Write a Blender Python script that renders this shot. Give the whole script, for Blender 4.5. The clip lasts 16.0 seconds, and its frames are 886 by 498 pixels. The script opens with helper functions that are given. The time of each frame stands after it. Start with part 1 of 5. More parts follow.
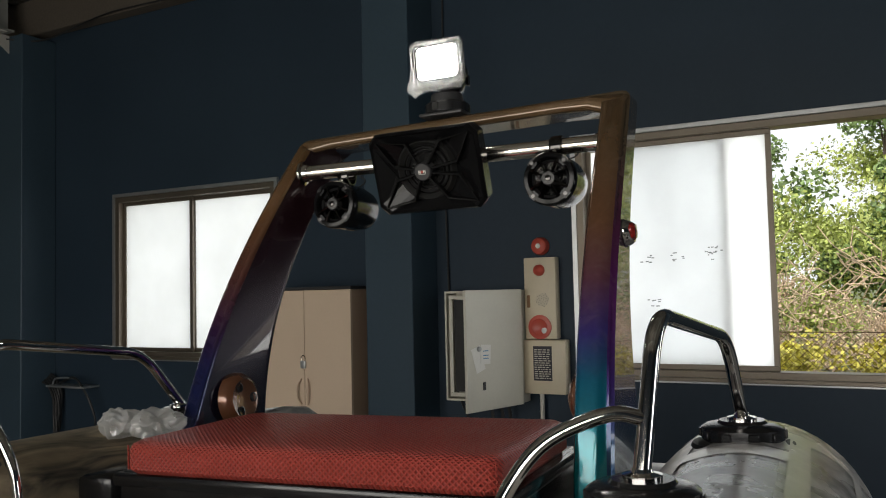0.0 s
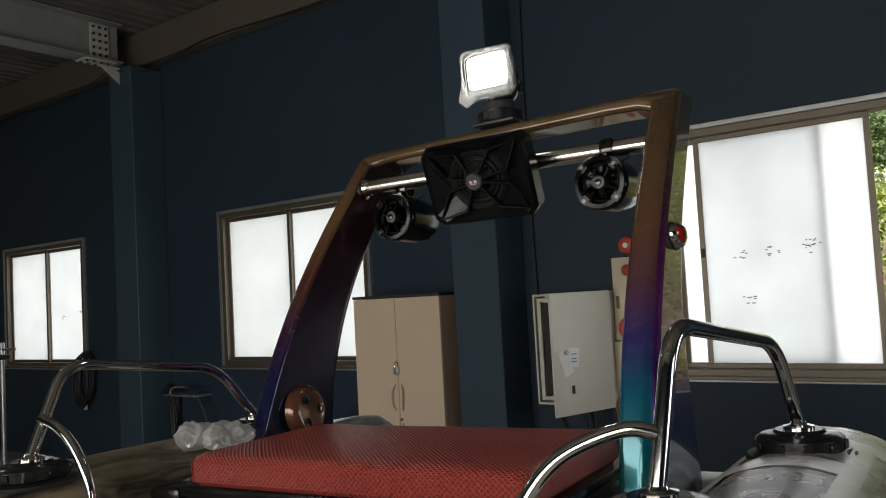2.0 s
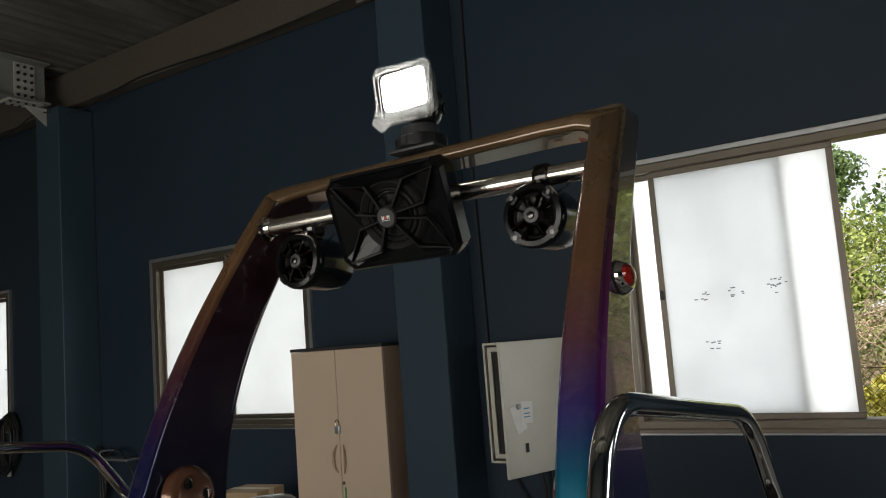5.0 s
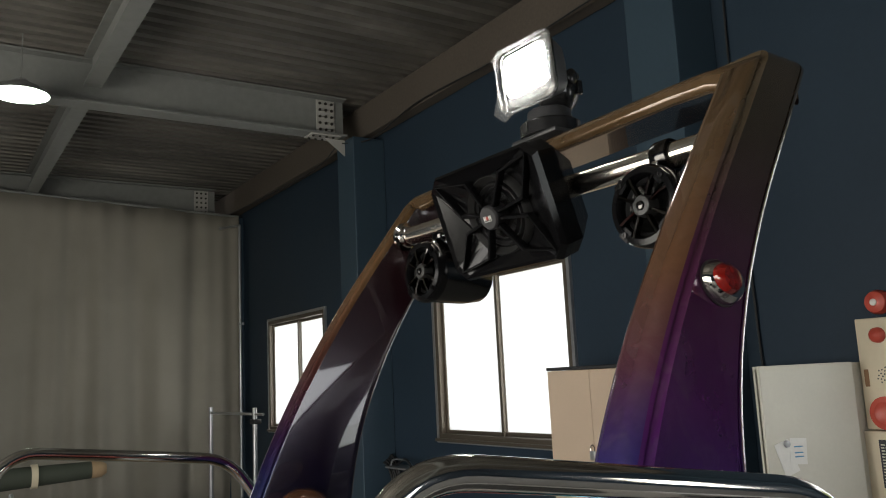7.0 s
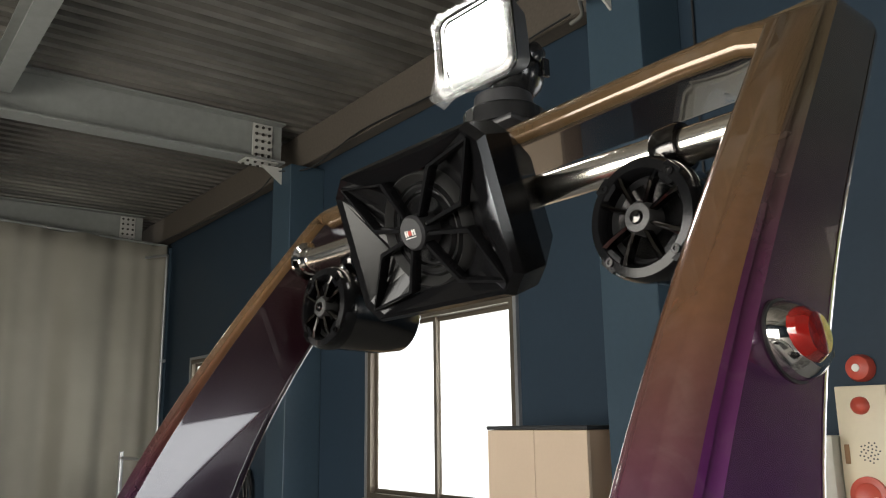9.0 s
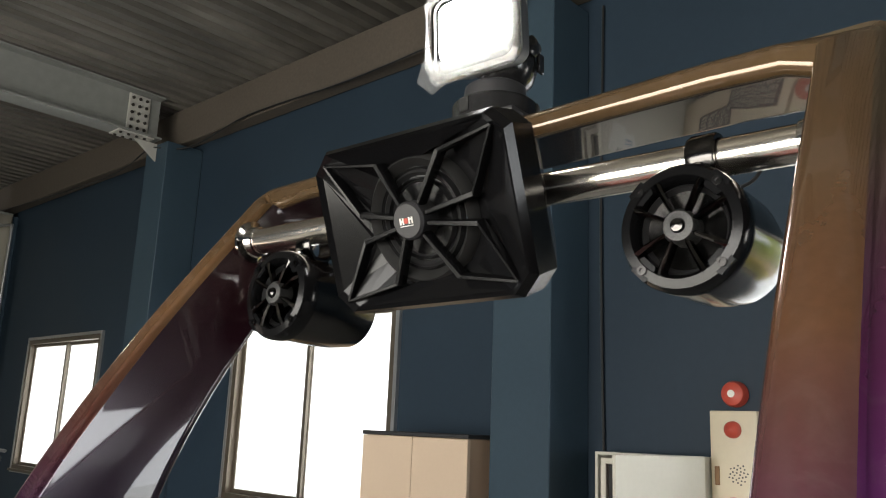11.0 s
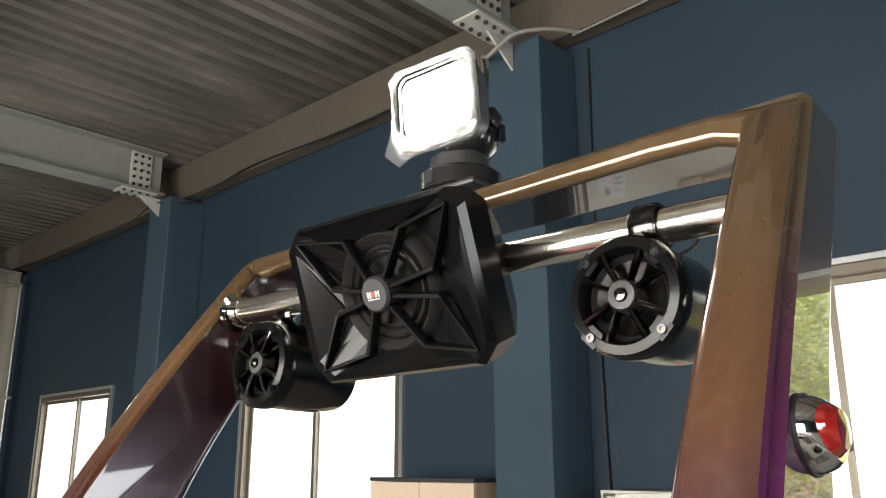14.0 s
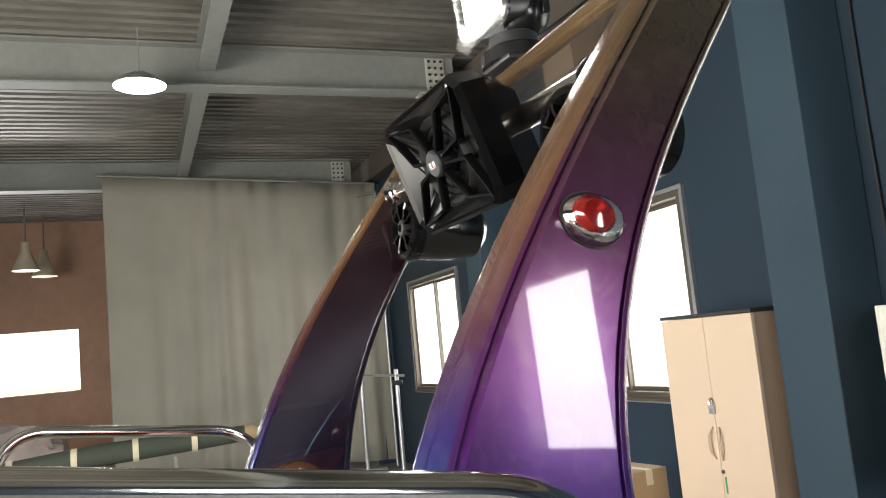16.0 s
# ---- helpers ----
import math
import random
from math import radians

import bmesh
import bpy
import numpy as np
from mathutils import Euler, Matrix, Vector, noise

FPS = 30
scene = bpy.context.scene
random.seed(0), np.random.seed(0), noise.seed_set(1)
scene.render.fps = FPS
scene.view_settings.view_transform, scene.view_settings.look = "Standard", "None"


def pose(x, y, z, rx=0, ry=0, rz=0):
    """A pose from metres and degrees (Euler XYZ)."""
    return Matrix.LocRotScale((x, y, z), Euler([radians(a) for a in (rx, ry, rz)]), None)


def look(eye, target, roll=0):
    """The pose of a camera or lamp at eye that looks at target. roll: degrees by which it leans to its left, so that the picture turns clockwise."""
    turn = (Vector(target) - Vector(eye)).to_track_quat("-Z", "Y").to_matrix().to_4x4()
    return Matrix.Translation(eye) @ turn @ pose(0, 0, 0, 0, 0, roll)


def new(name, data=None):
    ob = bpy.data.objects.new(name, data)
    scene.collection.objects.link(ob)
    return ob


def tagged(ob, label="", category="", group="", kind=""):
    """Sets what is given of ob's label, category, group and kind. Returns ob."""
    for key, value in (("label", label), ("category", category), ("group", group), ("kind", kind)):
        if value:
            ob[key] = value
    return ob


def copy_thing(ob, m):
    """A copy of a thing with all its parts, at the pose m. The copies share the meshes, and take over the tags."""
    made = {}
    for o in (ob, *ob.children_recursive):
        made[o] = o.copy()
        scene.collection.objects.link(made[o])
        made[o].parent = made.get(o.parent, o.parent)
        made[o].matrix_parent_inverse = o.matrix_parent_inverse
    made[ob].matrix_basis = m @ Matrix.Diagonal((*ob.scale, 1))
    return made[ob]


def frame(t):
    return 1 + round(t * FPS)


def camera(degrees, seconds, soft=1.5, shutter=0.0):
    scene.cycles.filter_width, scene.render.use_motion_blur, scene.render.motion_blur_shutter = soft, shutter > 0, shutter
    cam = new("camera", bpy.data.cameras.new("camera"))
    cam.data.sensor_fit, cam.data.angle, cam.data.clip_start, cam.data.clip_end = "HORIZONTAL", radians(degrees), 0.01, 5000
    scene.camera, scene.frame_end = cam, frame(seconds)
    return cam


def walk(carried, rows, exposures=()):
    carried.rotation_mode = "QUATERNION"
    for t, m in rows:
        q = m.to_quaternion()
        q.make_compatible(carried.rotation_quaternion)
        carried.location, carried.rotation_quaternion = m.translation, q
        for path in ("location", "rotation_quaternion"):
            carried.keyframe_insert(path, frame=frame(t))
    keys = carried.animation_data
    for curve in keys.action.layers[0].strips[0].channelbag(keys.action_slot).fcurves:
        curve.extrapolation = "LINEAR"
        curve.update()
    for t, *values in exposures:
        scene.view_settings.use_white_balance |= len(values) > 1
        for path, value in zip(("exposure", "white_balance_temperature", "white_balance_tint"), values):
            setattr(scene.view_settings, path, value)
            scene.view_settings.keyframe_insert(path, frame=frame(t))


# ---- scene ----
cam = camera(57.0, 16.0, soft=1.05)
PATH = [
    (0, (0.333, -0.107, 1.731), (-0.609, 1.655, 1.835), -1.3),
    (0.5, (0.419, -0.063, 1.743), (-0.638, 1.633, 1.841), -1.9),
    (1, (0.48, -0.025, 1.749), (-0.659, 1.616, 1.84), -2.3),
    (1.5, (0.5, -0.017, 1.75), (-0.661, 1.608, 1.856), -2.9),
    (2, (0.506, -0.012, 1.755), (-0.667, 1.604, 1.871), -3.2),
    (2.5, (0.523, -0.012, 1.754), (-0.662, 1.595, 1.869), -3.4),
    (3, (0.532, 0.007, 1.753), (-0.665, 1.606, 1.854), -3.7),
    (3.5, (0.495, 0.089, 1.752), (-0.676, 1.707, 1.847), -3.9),
    (4, (0.405, 0.208, 1.768), (-0.672, 1.883, 1.949), -4.1),
    (4.2, (0.383, 0.263, 1.778), (-0.69, 1.939, 1.979), -4.2),
    (6.3, (0.389, 0.799, 1.776), (-0.915, 2.28, 2.098), -6.0),
    (6.5, (0.434, 0.891, 1.761), (-1.001, 2.239, 2.111), -4.7),
    (7, (0.572, 1.106, 1.754), (-1.081, 2.187, 2.066), -2.8),
    (7.5, (0.563, 1.169, 1.751), (-1.091, 2.252, 2.052), -3.0),
    (8, (0.416, 1.228, 1.768), (-1.194, 2.372, 2.082), -3.0),
    (8.5, (0.262, 1.382, 1.775), (-1.337, 2.523, 2.147), -1.6),
    (9, (0.109, 1.501, 1.817), (-1.453, 2.679, 2.233), -0.8),
    (9.2, (0.047, 1.503, 1.828), (-1.47, 2.738, 2.248), -1.0),
    (11.3, (-0.121, 1.393, 1.816), (-1.438, 2.837, 2.246), 2.7),
    (11.5, (-0.118, 1.394, 1.819), (-1.432, 2.839, 2.25), 2.9),
    (12, (-0.094, 1.389, 1.86), (-1.39, 2.843, 2.315), 2.5),
    (12.5, (-0.088, 1.381, 1.878), (-1.36, 2.834, 2.397), 2.0),
    (13, (-0.089, 1.381, 1.876), (-1.351, 2.831, 2.428), 1.5),
    (13.5, (-0.082, 1.384, 1.874), (-1.346, 2.832, 2.427), 1.3),
    (14, (-0.012, 1.39, 1.86), (-1.342, 2.792, 2.373), -0.1),
    (14.5, (0.211, 1.476, 1.818), (-1.311, 2.682, 2.296), -0.8),
    (15, (0.467, 1.588, 1.79), (-1.184, 2.64, 2.199), -2.0),
    (15.5, (0.593, 1.57, 1.765), (-1.159, 2.487, 2.066), -3.65),
    (16, (0.637, 1.65, 1.738), (-1.217, 2.364, 1.973), -5.4),
]
EXPOSURES = [(0.0, 0.25), (4.2, 0.12), (6.3, 0.15), (7.0, 0.8), (8.0, 1.15), (9.0, 1.5), (11.5, 1.55), (12.5, 1.88), (13.5, 2.15), (14.5, 1.95), (16.0, 2.2)]
walk(cam, [(t, look(e, g, r)) for t, e, g, r in PATH], EXPOSURES)

# ---- light ----
world = bpy.data.worlds.new("world")
scene.world = world
world.use_nodes = True
wn, wl = world.node_tree.nodes, world.node_tree.links
sky = wn.new("ShaderNodeTexSky")
sky.sky_type, sky.sun_disc = "NISHITA", False
sky.sun_elevation, sky.sun_rotation = radians(48), radians(150)
sky.dust_density, sky.air_density = 4.0, 1.0
cloud = wn.new("ShaderNodeMix")                      # an overcast veil over the clear sky
cloud.data_type = "RGBA"
cloud.inputs["Factor"].default_value = 0.8
cloud.inputs["B"].default_value = (9.0, 9.2, 9.4, 1)
wl.new(sky.outputs[0], cloud.inputs["A"])
wl.new(cloud.outputs["Result"], wn["Background"].inputs[0])
wn["Background"].inputs[1].default_value = 0.12


def lamp(name, kind, m, energy, color=(1, 1, 1), **sizes):
    data = bpy.data.lights.new(name, kind)
    data.energy, data.color = energy, color
    if kind == "SUN":
        data.angle = sizes["angle"]
    if kind == "AREA":
        data.shape, data.size, data.size_y = "RECTANGLE", sizes["size"], sizes["size_y"]
    ob = new(name, data)
    ob.matrix_world = m
    return ob


lamp("sun", "SUN", look((0, 0, 0), (0.35, 0.55, -0.75)), 3.0, (1, 0.96, 0.9), angle=radians(12))


# ---- materials ----
def material(name, color=(0.5, 0.5, 0.5), rough=0.5, metal=0.0, **more):
    """A principled surface with grain, blotches and fine relief. more: coat, spec, noise (scale), spread, bump, blotch (scale), blotch_spread, rough_spread."""
    m = bpy.data.materials.new(name)
    m.use_nodes = True
    n, l = m.node_tree.nodes, m.node_tree.links
    b = n["Principled BSDF"]
    b.inputs["Roughness"].default_value = rough
    b.inputs["Metallic"].default_value = metal
    b.inputs["Coat Weight"].default_value = more.get("coat", 0.0)
    b.inputs["Coat Roughness"].default_value = more.get("coat_rough", 0.03)
    b.inputs["Specular IOR Level"].default_value = more.get("spec", 0.5)
    co = n.new("ShaderNodeTexCoord")
    fine = n.new("ShaderNodeTexNoise")
    fine.inputs["Scale"].default_value, fine.inputs["Detail"].default_value = more.get("noise", 60), 6
    large = n.new("ShaderNodeTexNoise")
    large.inputs["Scale"].default_value, large.inputs["Detail"].default_value = more.get("blotch", 3), 5
    for tex in (fine, large):
        l.new(co.outputs["Object"], tex.inputs["Vector"])
    spread, blotch = more.get("spread", 0.08), more.get("blotch_spread", 0.15)
    val = n.new("ShaderNodeMath")
    val.operation = "MULTIPLY_ADD"
    l.new(fine.outputs[0], val.inputs[0])
    val.inputs[1].default_value, val.inputs[2].default_value = 2 * spread, 1 - spread
    val2 = n.new("ShaderNodeMath")
    val2.operation = "MULTIPLY_ADD"
    l.new(large.outputs[0], val2.inputs[0])
    val2.inputs[1].default_value, val2.inputs[2].default_value = 2 * blotch, 1 - blotch
    mul = n.new("ShaderNodeMath")
    mul.operation = "MULTIPLY"
    l.new(val.outputs[0], mul.inputs[0]), l.new(val2.outputs[0], mul.inputs[1])
    tint = n.new("ShaderNodeMix")
    tint.data_type, tint.blend_type = "RGBA", "MULTIPLY"
    tint.inputs["Factor"].default_value = 1
    tint.inputs["A"].default_value = (*color, 1)
    l.new(mul.outputs[0], tint.inputs["B"])
    l.new(tint.outputs["Result"], b.inputs["Base Color"])
    ro = n.new("ShaderNodeMath")
    ro.operation = "MULTIPLY_ADD"
    l.new(large.outputs[0], ro.inputs[0])
    rs = more.get("rough_spread", 0.1)
    ro.inputs[1].default_value, ro.inputs[2].default_value = 2 * rs, max(0.0, rough - rs)
    l.new(ro.outputs[0], b.inputs["Roughness"])
    if more.get("bump", 0.05):
        bump = n.new("ShaderNodeBump")
        bump.inputs["Strength"].default_value, bump.inputs["Distance"].default_value = more.get("bump", 0.05), 0.002
        l.new(fine.outputs[0], bump.inputs["Height"])
        l.new(bump.outputs[0], b.inputs["Normal"])
    return m


def nodes_of(m):
    n = m.node_tree.nodes
    return n, m.node_tree.links, n["Principled BSDF"]


M_WALL = material("navy_wall_paint", (0.0225, 0.0375, 0.056), 0.5, spec=0.2, noise=25, spread=0.06, blotch=0.9, blotch_spread=0.22, bump=0.15)
M_COLUMN = material("navy_column_paint", (0.036, 0.060, 0.083), 0.45, spec=0.25, noise=30, blotch=1.5, blotch_spread=0.12)
M_DECK = material("galvanised_deck", (0.19, 0.18, 0.163), 0.5, 0.3, noise=8, spread=0.18, blotch=0.8, blotch_spread=0.3, bump=0.1)
M_STEEL = material("grey_painted_steel", (0.195, 0.20, 0.19), 0.55, noise=12, spread=0.15, blotch=1.2, blotch_spread=0.25, bump=0.1)
M_FIRE = material("sprayed_brown_edge_beam", (0.085, 0.070, 0.056), 0.8, noise=40, spread=0.25, blotch=2, bump=0.4)
M_BOLT = material("dark_bolt", (0.05, 0.045, 0.04), 0.5, 0.6)
M_PLATE = material("pale_splice_plate", (0.42, 0.41, 0.38), 0.6, noise=20, blotch_spread=0.25)
M_ALU = material("bronze_aluminium", (0.17, 0.145, 0.115), 0.4, 0.7, noise=30)
M_ALU_GREY = material("silver_aluminium", (0.45, 0.46, 0.47), 0.35, 0.8, noise=30)
M_FLOOR = material("concrete_floor", (0.22, 0.215, 0.2), 0.7, noise=9, spread=0.2, blotch=0.7, blotch_spread=0.3, bump=0.2)
M_CURTAIN = material("canvas_curtain", (0.285, 0.267, 0.225), 0.9, noise=200, spread=0.08, blotch=1.4, blotch_spread=0.2, bump=0.3)
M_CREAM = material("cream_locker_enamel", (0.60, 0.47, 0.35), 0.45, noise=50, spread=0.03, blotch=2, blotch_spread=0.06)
# darker copy of the cream enamel: the locker side's shade painted in; also tan handles
M_CREAM_SHADE = material("tan_shaded_enamel", (0.46, 0.33, 0.235), 0.5, noise=50, spread=0.03, blotch=2, blotch_spread=0.08)
M_PANEL = material("ivory_panel_enamel", (0.60, 0.58, 0.50), 0.45, noise=50, spread=0.04, blotch=3, blotch_spread=0.12)
M_ALARM = material("ivory_alarm_enamel", (0.66, 0.58, 0.43), 0.45, noise=50, spread=0.03, blotch=3, blotch_spread=0.08)
M_RED = material("red_alarm_plastic", (0.48, 0.07, 0.045), 0.4, noise=50, blotch=6)
M_PAPER = material("white_paper", (0.75, 0.74, 0.70), 0.8, bump=0)
M_INK = material("printed_ink", (0.05, 0.05, 0.06), 0.8, bump=0)
M_BLUEINK = material("blue_print", (0.08, 0.25, 0.42), 0.8, bump=0)
M_BLACK = material("black_gloss_plastic", (0.012, 0.012, 0.013), 0.22, noise=80, spread=0.2, rough_spread=0.08, coat=0.15, bump=0.03)
M_HORN = material("black_moulded_plastic", (0.005, 0.005, 0.0055), 0.17, noise=70, spread=0.25, rough_spread=0.08, bump=0.03, spec=0.25)
M_BLACKSOFT = material("black_satin_plastic", (0.025, 0.025, 0.027), 0.42, noise=90, spread=0.15)
M_RUBBER = material("black_rubber", (0.011, 0.011, 0.011), 0.6, noise=60)
M_CONE = material("speaker_cone", (0.016, 0.016, 0.017), 0.45, noise=90)
M_BAR = material("brushed_stainless", (0.86, 0.81, 0.74), 0.2, 1.0, noise=25, spread=0.05, blotch=6, blotch_spread=0.1, rough_spread=0.06, bump=0.03)
M_MESHGREY = material("tweeter_mesh", (0.07, 0.07, 0.07), 0.4, 0.8, noise=400, spread=0.5, bump=0.6)
M_CHROME = material("polished_stainless", (0.72, 0.70, 0.67), 0.09, 1.0, noise=25, spread=0.04, blotch=5, blotch_spread=0.06, rough_spread=0.04, bump=0.02)
M_CHROMEDARK = material("smoked_chrome", (0.085, 0.082, 0.08), 0.16, 1.0, noise=30, spread=0.1, rough_spread=0.05, bump=0.02)
M_TUBE = material("dusty_grey_hypalon", (0.24, 0.235, 0.225), 0.28, noise=14, spread=0.35, blotch=5, blotch_spread=0.4, bump=0.3)
M_TUBEBROWN = material("stained_olive_hypalon", (0.15, 0.125, 0.09), 0.6, noise=9, spread=0.45, blotch=4, blotch_spread=0.5, bump=0.3)
M_PATCH = material("pale_masking_patch", (0.80, 0.78, 0.73), 0.24, noise=30, spread=0.12, blotch=6, blotch_spread=0.2)
M_HULL = material("white_gelcoat", (0.6, 0.6, 0.58), 0.3, noise=30, blotch=3)
M_GOLD = material("bronze_lacquer", (0.17, 0.07, 0.035), 0.25, 0.4, coat=0.8, noise=40)
M_WOOD = material("brown_timber", (0.25, 0.14, 0.07), 0.7, noise=18, spread=0.25)
M_CARD = material("brown_cardboard", (0.40, 0.28, 0.16), 0.8, noise=30)
M_TERRA = material("reddish_wall_panel", (0.50, 0.31, 0.22), 0.8, noise=6, spread=0.15, blotch=0.8, blotch_spread=0.25)
M_CABLE = material("black_cable", (0.015, 0.015, 0.016), 0.5, bump=0)
M_HOSE = material("grey_hose", (0.20, 0.19, 0.175), 0.6)
M_WHITEPVC = material("white_conduit", (0.6, 0.58, 0.53), 0.5)
M_GREEN = material("green_tag", (0.03, 0.28, 0.12), 0.6)
M_ORANGE = material("orange_tag", (0.5, 0.18, 0.04), 0.6)


def emitter(name, color, strength):
    m = bpy.data.materials.new(name)
    m.use_nodes = True
    n, l, b = nodes_of(m)
    b.inputs["Base Color"].default_value = (0.8, 0.8, 0.8, 1)
    b.inputs["Emission Color"].default_value = (*color, 1)
    b.inputs["Emission Strength"].default_value = strength
    return m


M_BAYLAMP = emitter("bay_lamp_glow", (0.82, 1.0, 0.80), 9)
M_LED = emitter("led_glow", (1.0, 0.98, 0.93), 16)


def sheet_material(name, color, trans, rough, glossy=0.15, alpha=0.0):
    """A thin sheet that scatters light through itself: frosted pane, film."""
    m = bpy.data.materials.new(name)
    m.use_nodes = True
    n, l = m.node_tree.nodes, m.node_tree.links
    out = n["Material Output"]
    n.remove(n["Principled BSDF"])
    tl, df, gl, tr = (n.new("ShaderNodeBsdf" + k) for k in ("Translucent", "Diffuse", "Glossy", "Transparent"))
    tex = n.new("ShaderNodeTexNoise")
    tex.inputs["Scale"].default_value, tex.inputs["Detail"].default_value = 2.5, 6
    co = n.new("ShaderNodeTexCoord")
    l.new(co.outputs["Object"], tex.inputs["Vector"])
    ramp = n.new("ShaderNodeValToRGB")
    ramp.color_ramp.elements[0].color = (*[c * 0.93 for c in color], 1)
    ramp.color_ramp.elements[1].color = (*color, 1)
    ramp.color_ramp.elements[0].position, ramp.color_ramp.elements[1].position = 0.3, 0.6
    l.new(tex.outputs[0], ramp.inputs[0])
    l.new(ramp.outputs[0], tl.inputs[0]), l.new(ramp.outputs[0], df.inputs[0])
    gl.inputs["Roughness"].default_value = rough
    mixes = [n.new("ShaderNodeMixShader") for _ in range(3)]
    mixes[0].inputs[0].default_value = trans
    l.new(df.outputs[0], mixes[0].inputs[1]), l.new(tl.outputs[0], mixes[0].inputs[2])
    mixes[1].inputs[0].default_value = glossy
    l.new(mixes[0].outputs[0], mixes[1].inputs[1]), l.new(gl.outputs[0], mixes[1].inputs[2])
    mixes[2].inputs[0].default_value = alpha
    l.new(mixes[1].outputs[0], mixes[2].inputs[1]), l.new(tr.outputs[0], mixes[2].inputs[2])
    l.new(mixes[2].outputs[0], out.inputs[0])
    return m


M_FROST = sheet_material("frosted_glass", (0.79, 0.805, 0.815), 0.85, 0.25, 0.05, 0.10)
M_BAG = sheet_material("crumpled_polythene", (0.92, 0.92, 0.90), 0.35, 0.10, 0.3, 0.5)
M_FILM = sheet_material("clear_crinkled_film", (0.9, 0.9, 0.88), 0.5, 0.06, 0.35, 0.78)


def red_lens():
    m = material("red_lens", (0.30, 0.012, 0.008), 0.08, coat=1.0, noise=70, spread=0.3, bump=0.1)
    n, l, b = nodes_of(m)
    b.inputs["Transmission Weight"].default_value = 0.35
    return m


M_LENS = red_lens()
M_GLINT = material("pale_red_glint", (0.62, 0.10, 0.07), 0.08, coat=1.0, noise=70, bump=0.05)


def stain(m, dark, light, scale, stretch):
    """Streaked stains over a material, drawn out along y."""
    n, l, b = nodes_of(m)
    co = next(k for k in n if k.bl_idname == "ShaderNodeTexCoord")
    mp = n.new("ShaderNodeMapping")
    mp.inputs["Scale"].default_value = (1, stretch, 1)
    l.new(co.outputs["Object"], mp.inputs["Vector"])
    tex = n.new("ShaderNodeTexNoise")
    tex.inputs["Scale"].default_value, tex.inputs["Detail"].default_value, tex.inputs["Distortion"].default_value = scale, 9, 1.2
    l.new(mp.outputs[0], tex.inputs["Vector"])
    ramp = n.new("ShaderNodeValToRGB")
    ramp.color_ramp.elements[0].position, ramp.color_ramp.elements[1].position = 0.36, 0.66
    ramp.color_ramp.elements[0].color, ramp.color_ramp.elements[1].color = (*dark, 1), (*light, 1)
    l.new(tex.outputs[0], ramp.inputs[0])
    l.new(ramp.outputs[0], next(k for k in n if k.bl_idname == "ShaderNodeMix").inputs["A"])


stain(M_TUBEBROWN, (0.025, 0.022, 0.018), (0.46, 0.37, 0.24), 9, 0.35)
stain(M_TUBE, (0.22, 0.215, 0.205), (0.62, 0.61, 0.58), 11, 0.5)
stain(M_DECK, (0.10, 0.094, 0.084), (0.21, 0.196, 0.172), 1.4, 0.25)


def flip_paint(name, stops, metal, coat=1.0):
    """Colour-shift lacquer: its view-angle hues painted in as a fade along the height."""
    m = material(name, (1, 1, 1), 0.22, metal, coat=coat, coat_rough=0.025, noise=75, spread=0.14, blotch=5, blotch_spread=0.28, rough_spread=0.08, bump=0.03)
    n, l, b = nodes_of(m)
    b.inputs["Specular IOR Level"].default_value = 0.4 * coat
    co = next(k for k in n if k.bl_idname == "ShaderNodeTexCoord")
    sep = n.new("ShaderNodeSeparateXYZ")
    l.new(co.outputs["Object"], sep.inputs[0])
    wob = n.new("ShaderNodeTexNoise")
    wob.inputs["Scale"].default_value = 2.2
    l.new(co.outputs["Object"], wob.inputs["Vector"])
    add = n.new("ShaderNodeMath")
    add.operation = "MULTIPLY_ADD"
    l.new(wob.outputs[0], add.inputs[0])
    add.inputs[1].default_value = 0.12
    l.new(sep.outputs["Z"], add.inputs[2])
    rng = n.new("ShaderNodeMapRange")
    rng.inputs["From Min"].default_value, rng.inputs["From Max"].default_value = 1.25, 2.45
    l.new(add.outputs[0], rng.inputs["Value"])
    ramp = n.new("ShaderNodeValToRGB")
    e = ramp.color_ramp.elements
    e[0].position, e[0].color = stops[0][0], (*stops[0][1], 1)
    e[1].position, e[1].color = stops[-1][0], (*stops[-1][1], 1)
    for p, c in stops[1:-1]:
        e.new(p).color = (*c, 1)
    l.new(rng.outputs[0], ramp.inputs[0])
    mix = next(k for k in n if k.bl_idname == "ShaderNodeMix")
    dust = n.new("ShaderNodeTexNoise")
    dust.inputs["Scale"].default_value, dust.inputs["Detail"].default_value, dust.inputs["Distortion"].default_value = 13, 9, 1.8
    l.new(co.outputs["Object"], dust.inputs["Vector"])
    film = n.new("ShaderNodeMapRange")
    film.inputs["From Min"].default_value, film.inputs["From Max"].default_value = 0.52, 0.80
    film.inputs["To Max"].default_value = 0.16 * metal / 0.45
    l.new(dust.outputs[0], film.inputs["Value"])
    dusty = n.new("ShaderNodeMix")
    dusty.data_type = "RGBA"
    dusty.inputs["B"].default_value = (0.24, 0.19, 0.16, 1)
    l.new(film.outputs[0], dusty.inputs["Factor"]), l.new(ramp.outputs[0], dusty.inputs["A"])
    l.new(dusty.outputs["Result"], mix.inputs["A"])
    return m


def by_height(*rows):
    return [((w + 0.06 - 1.25) / 1.2, c) for w, c in rows]


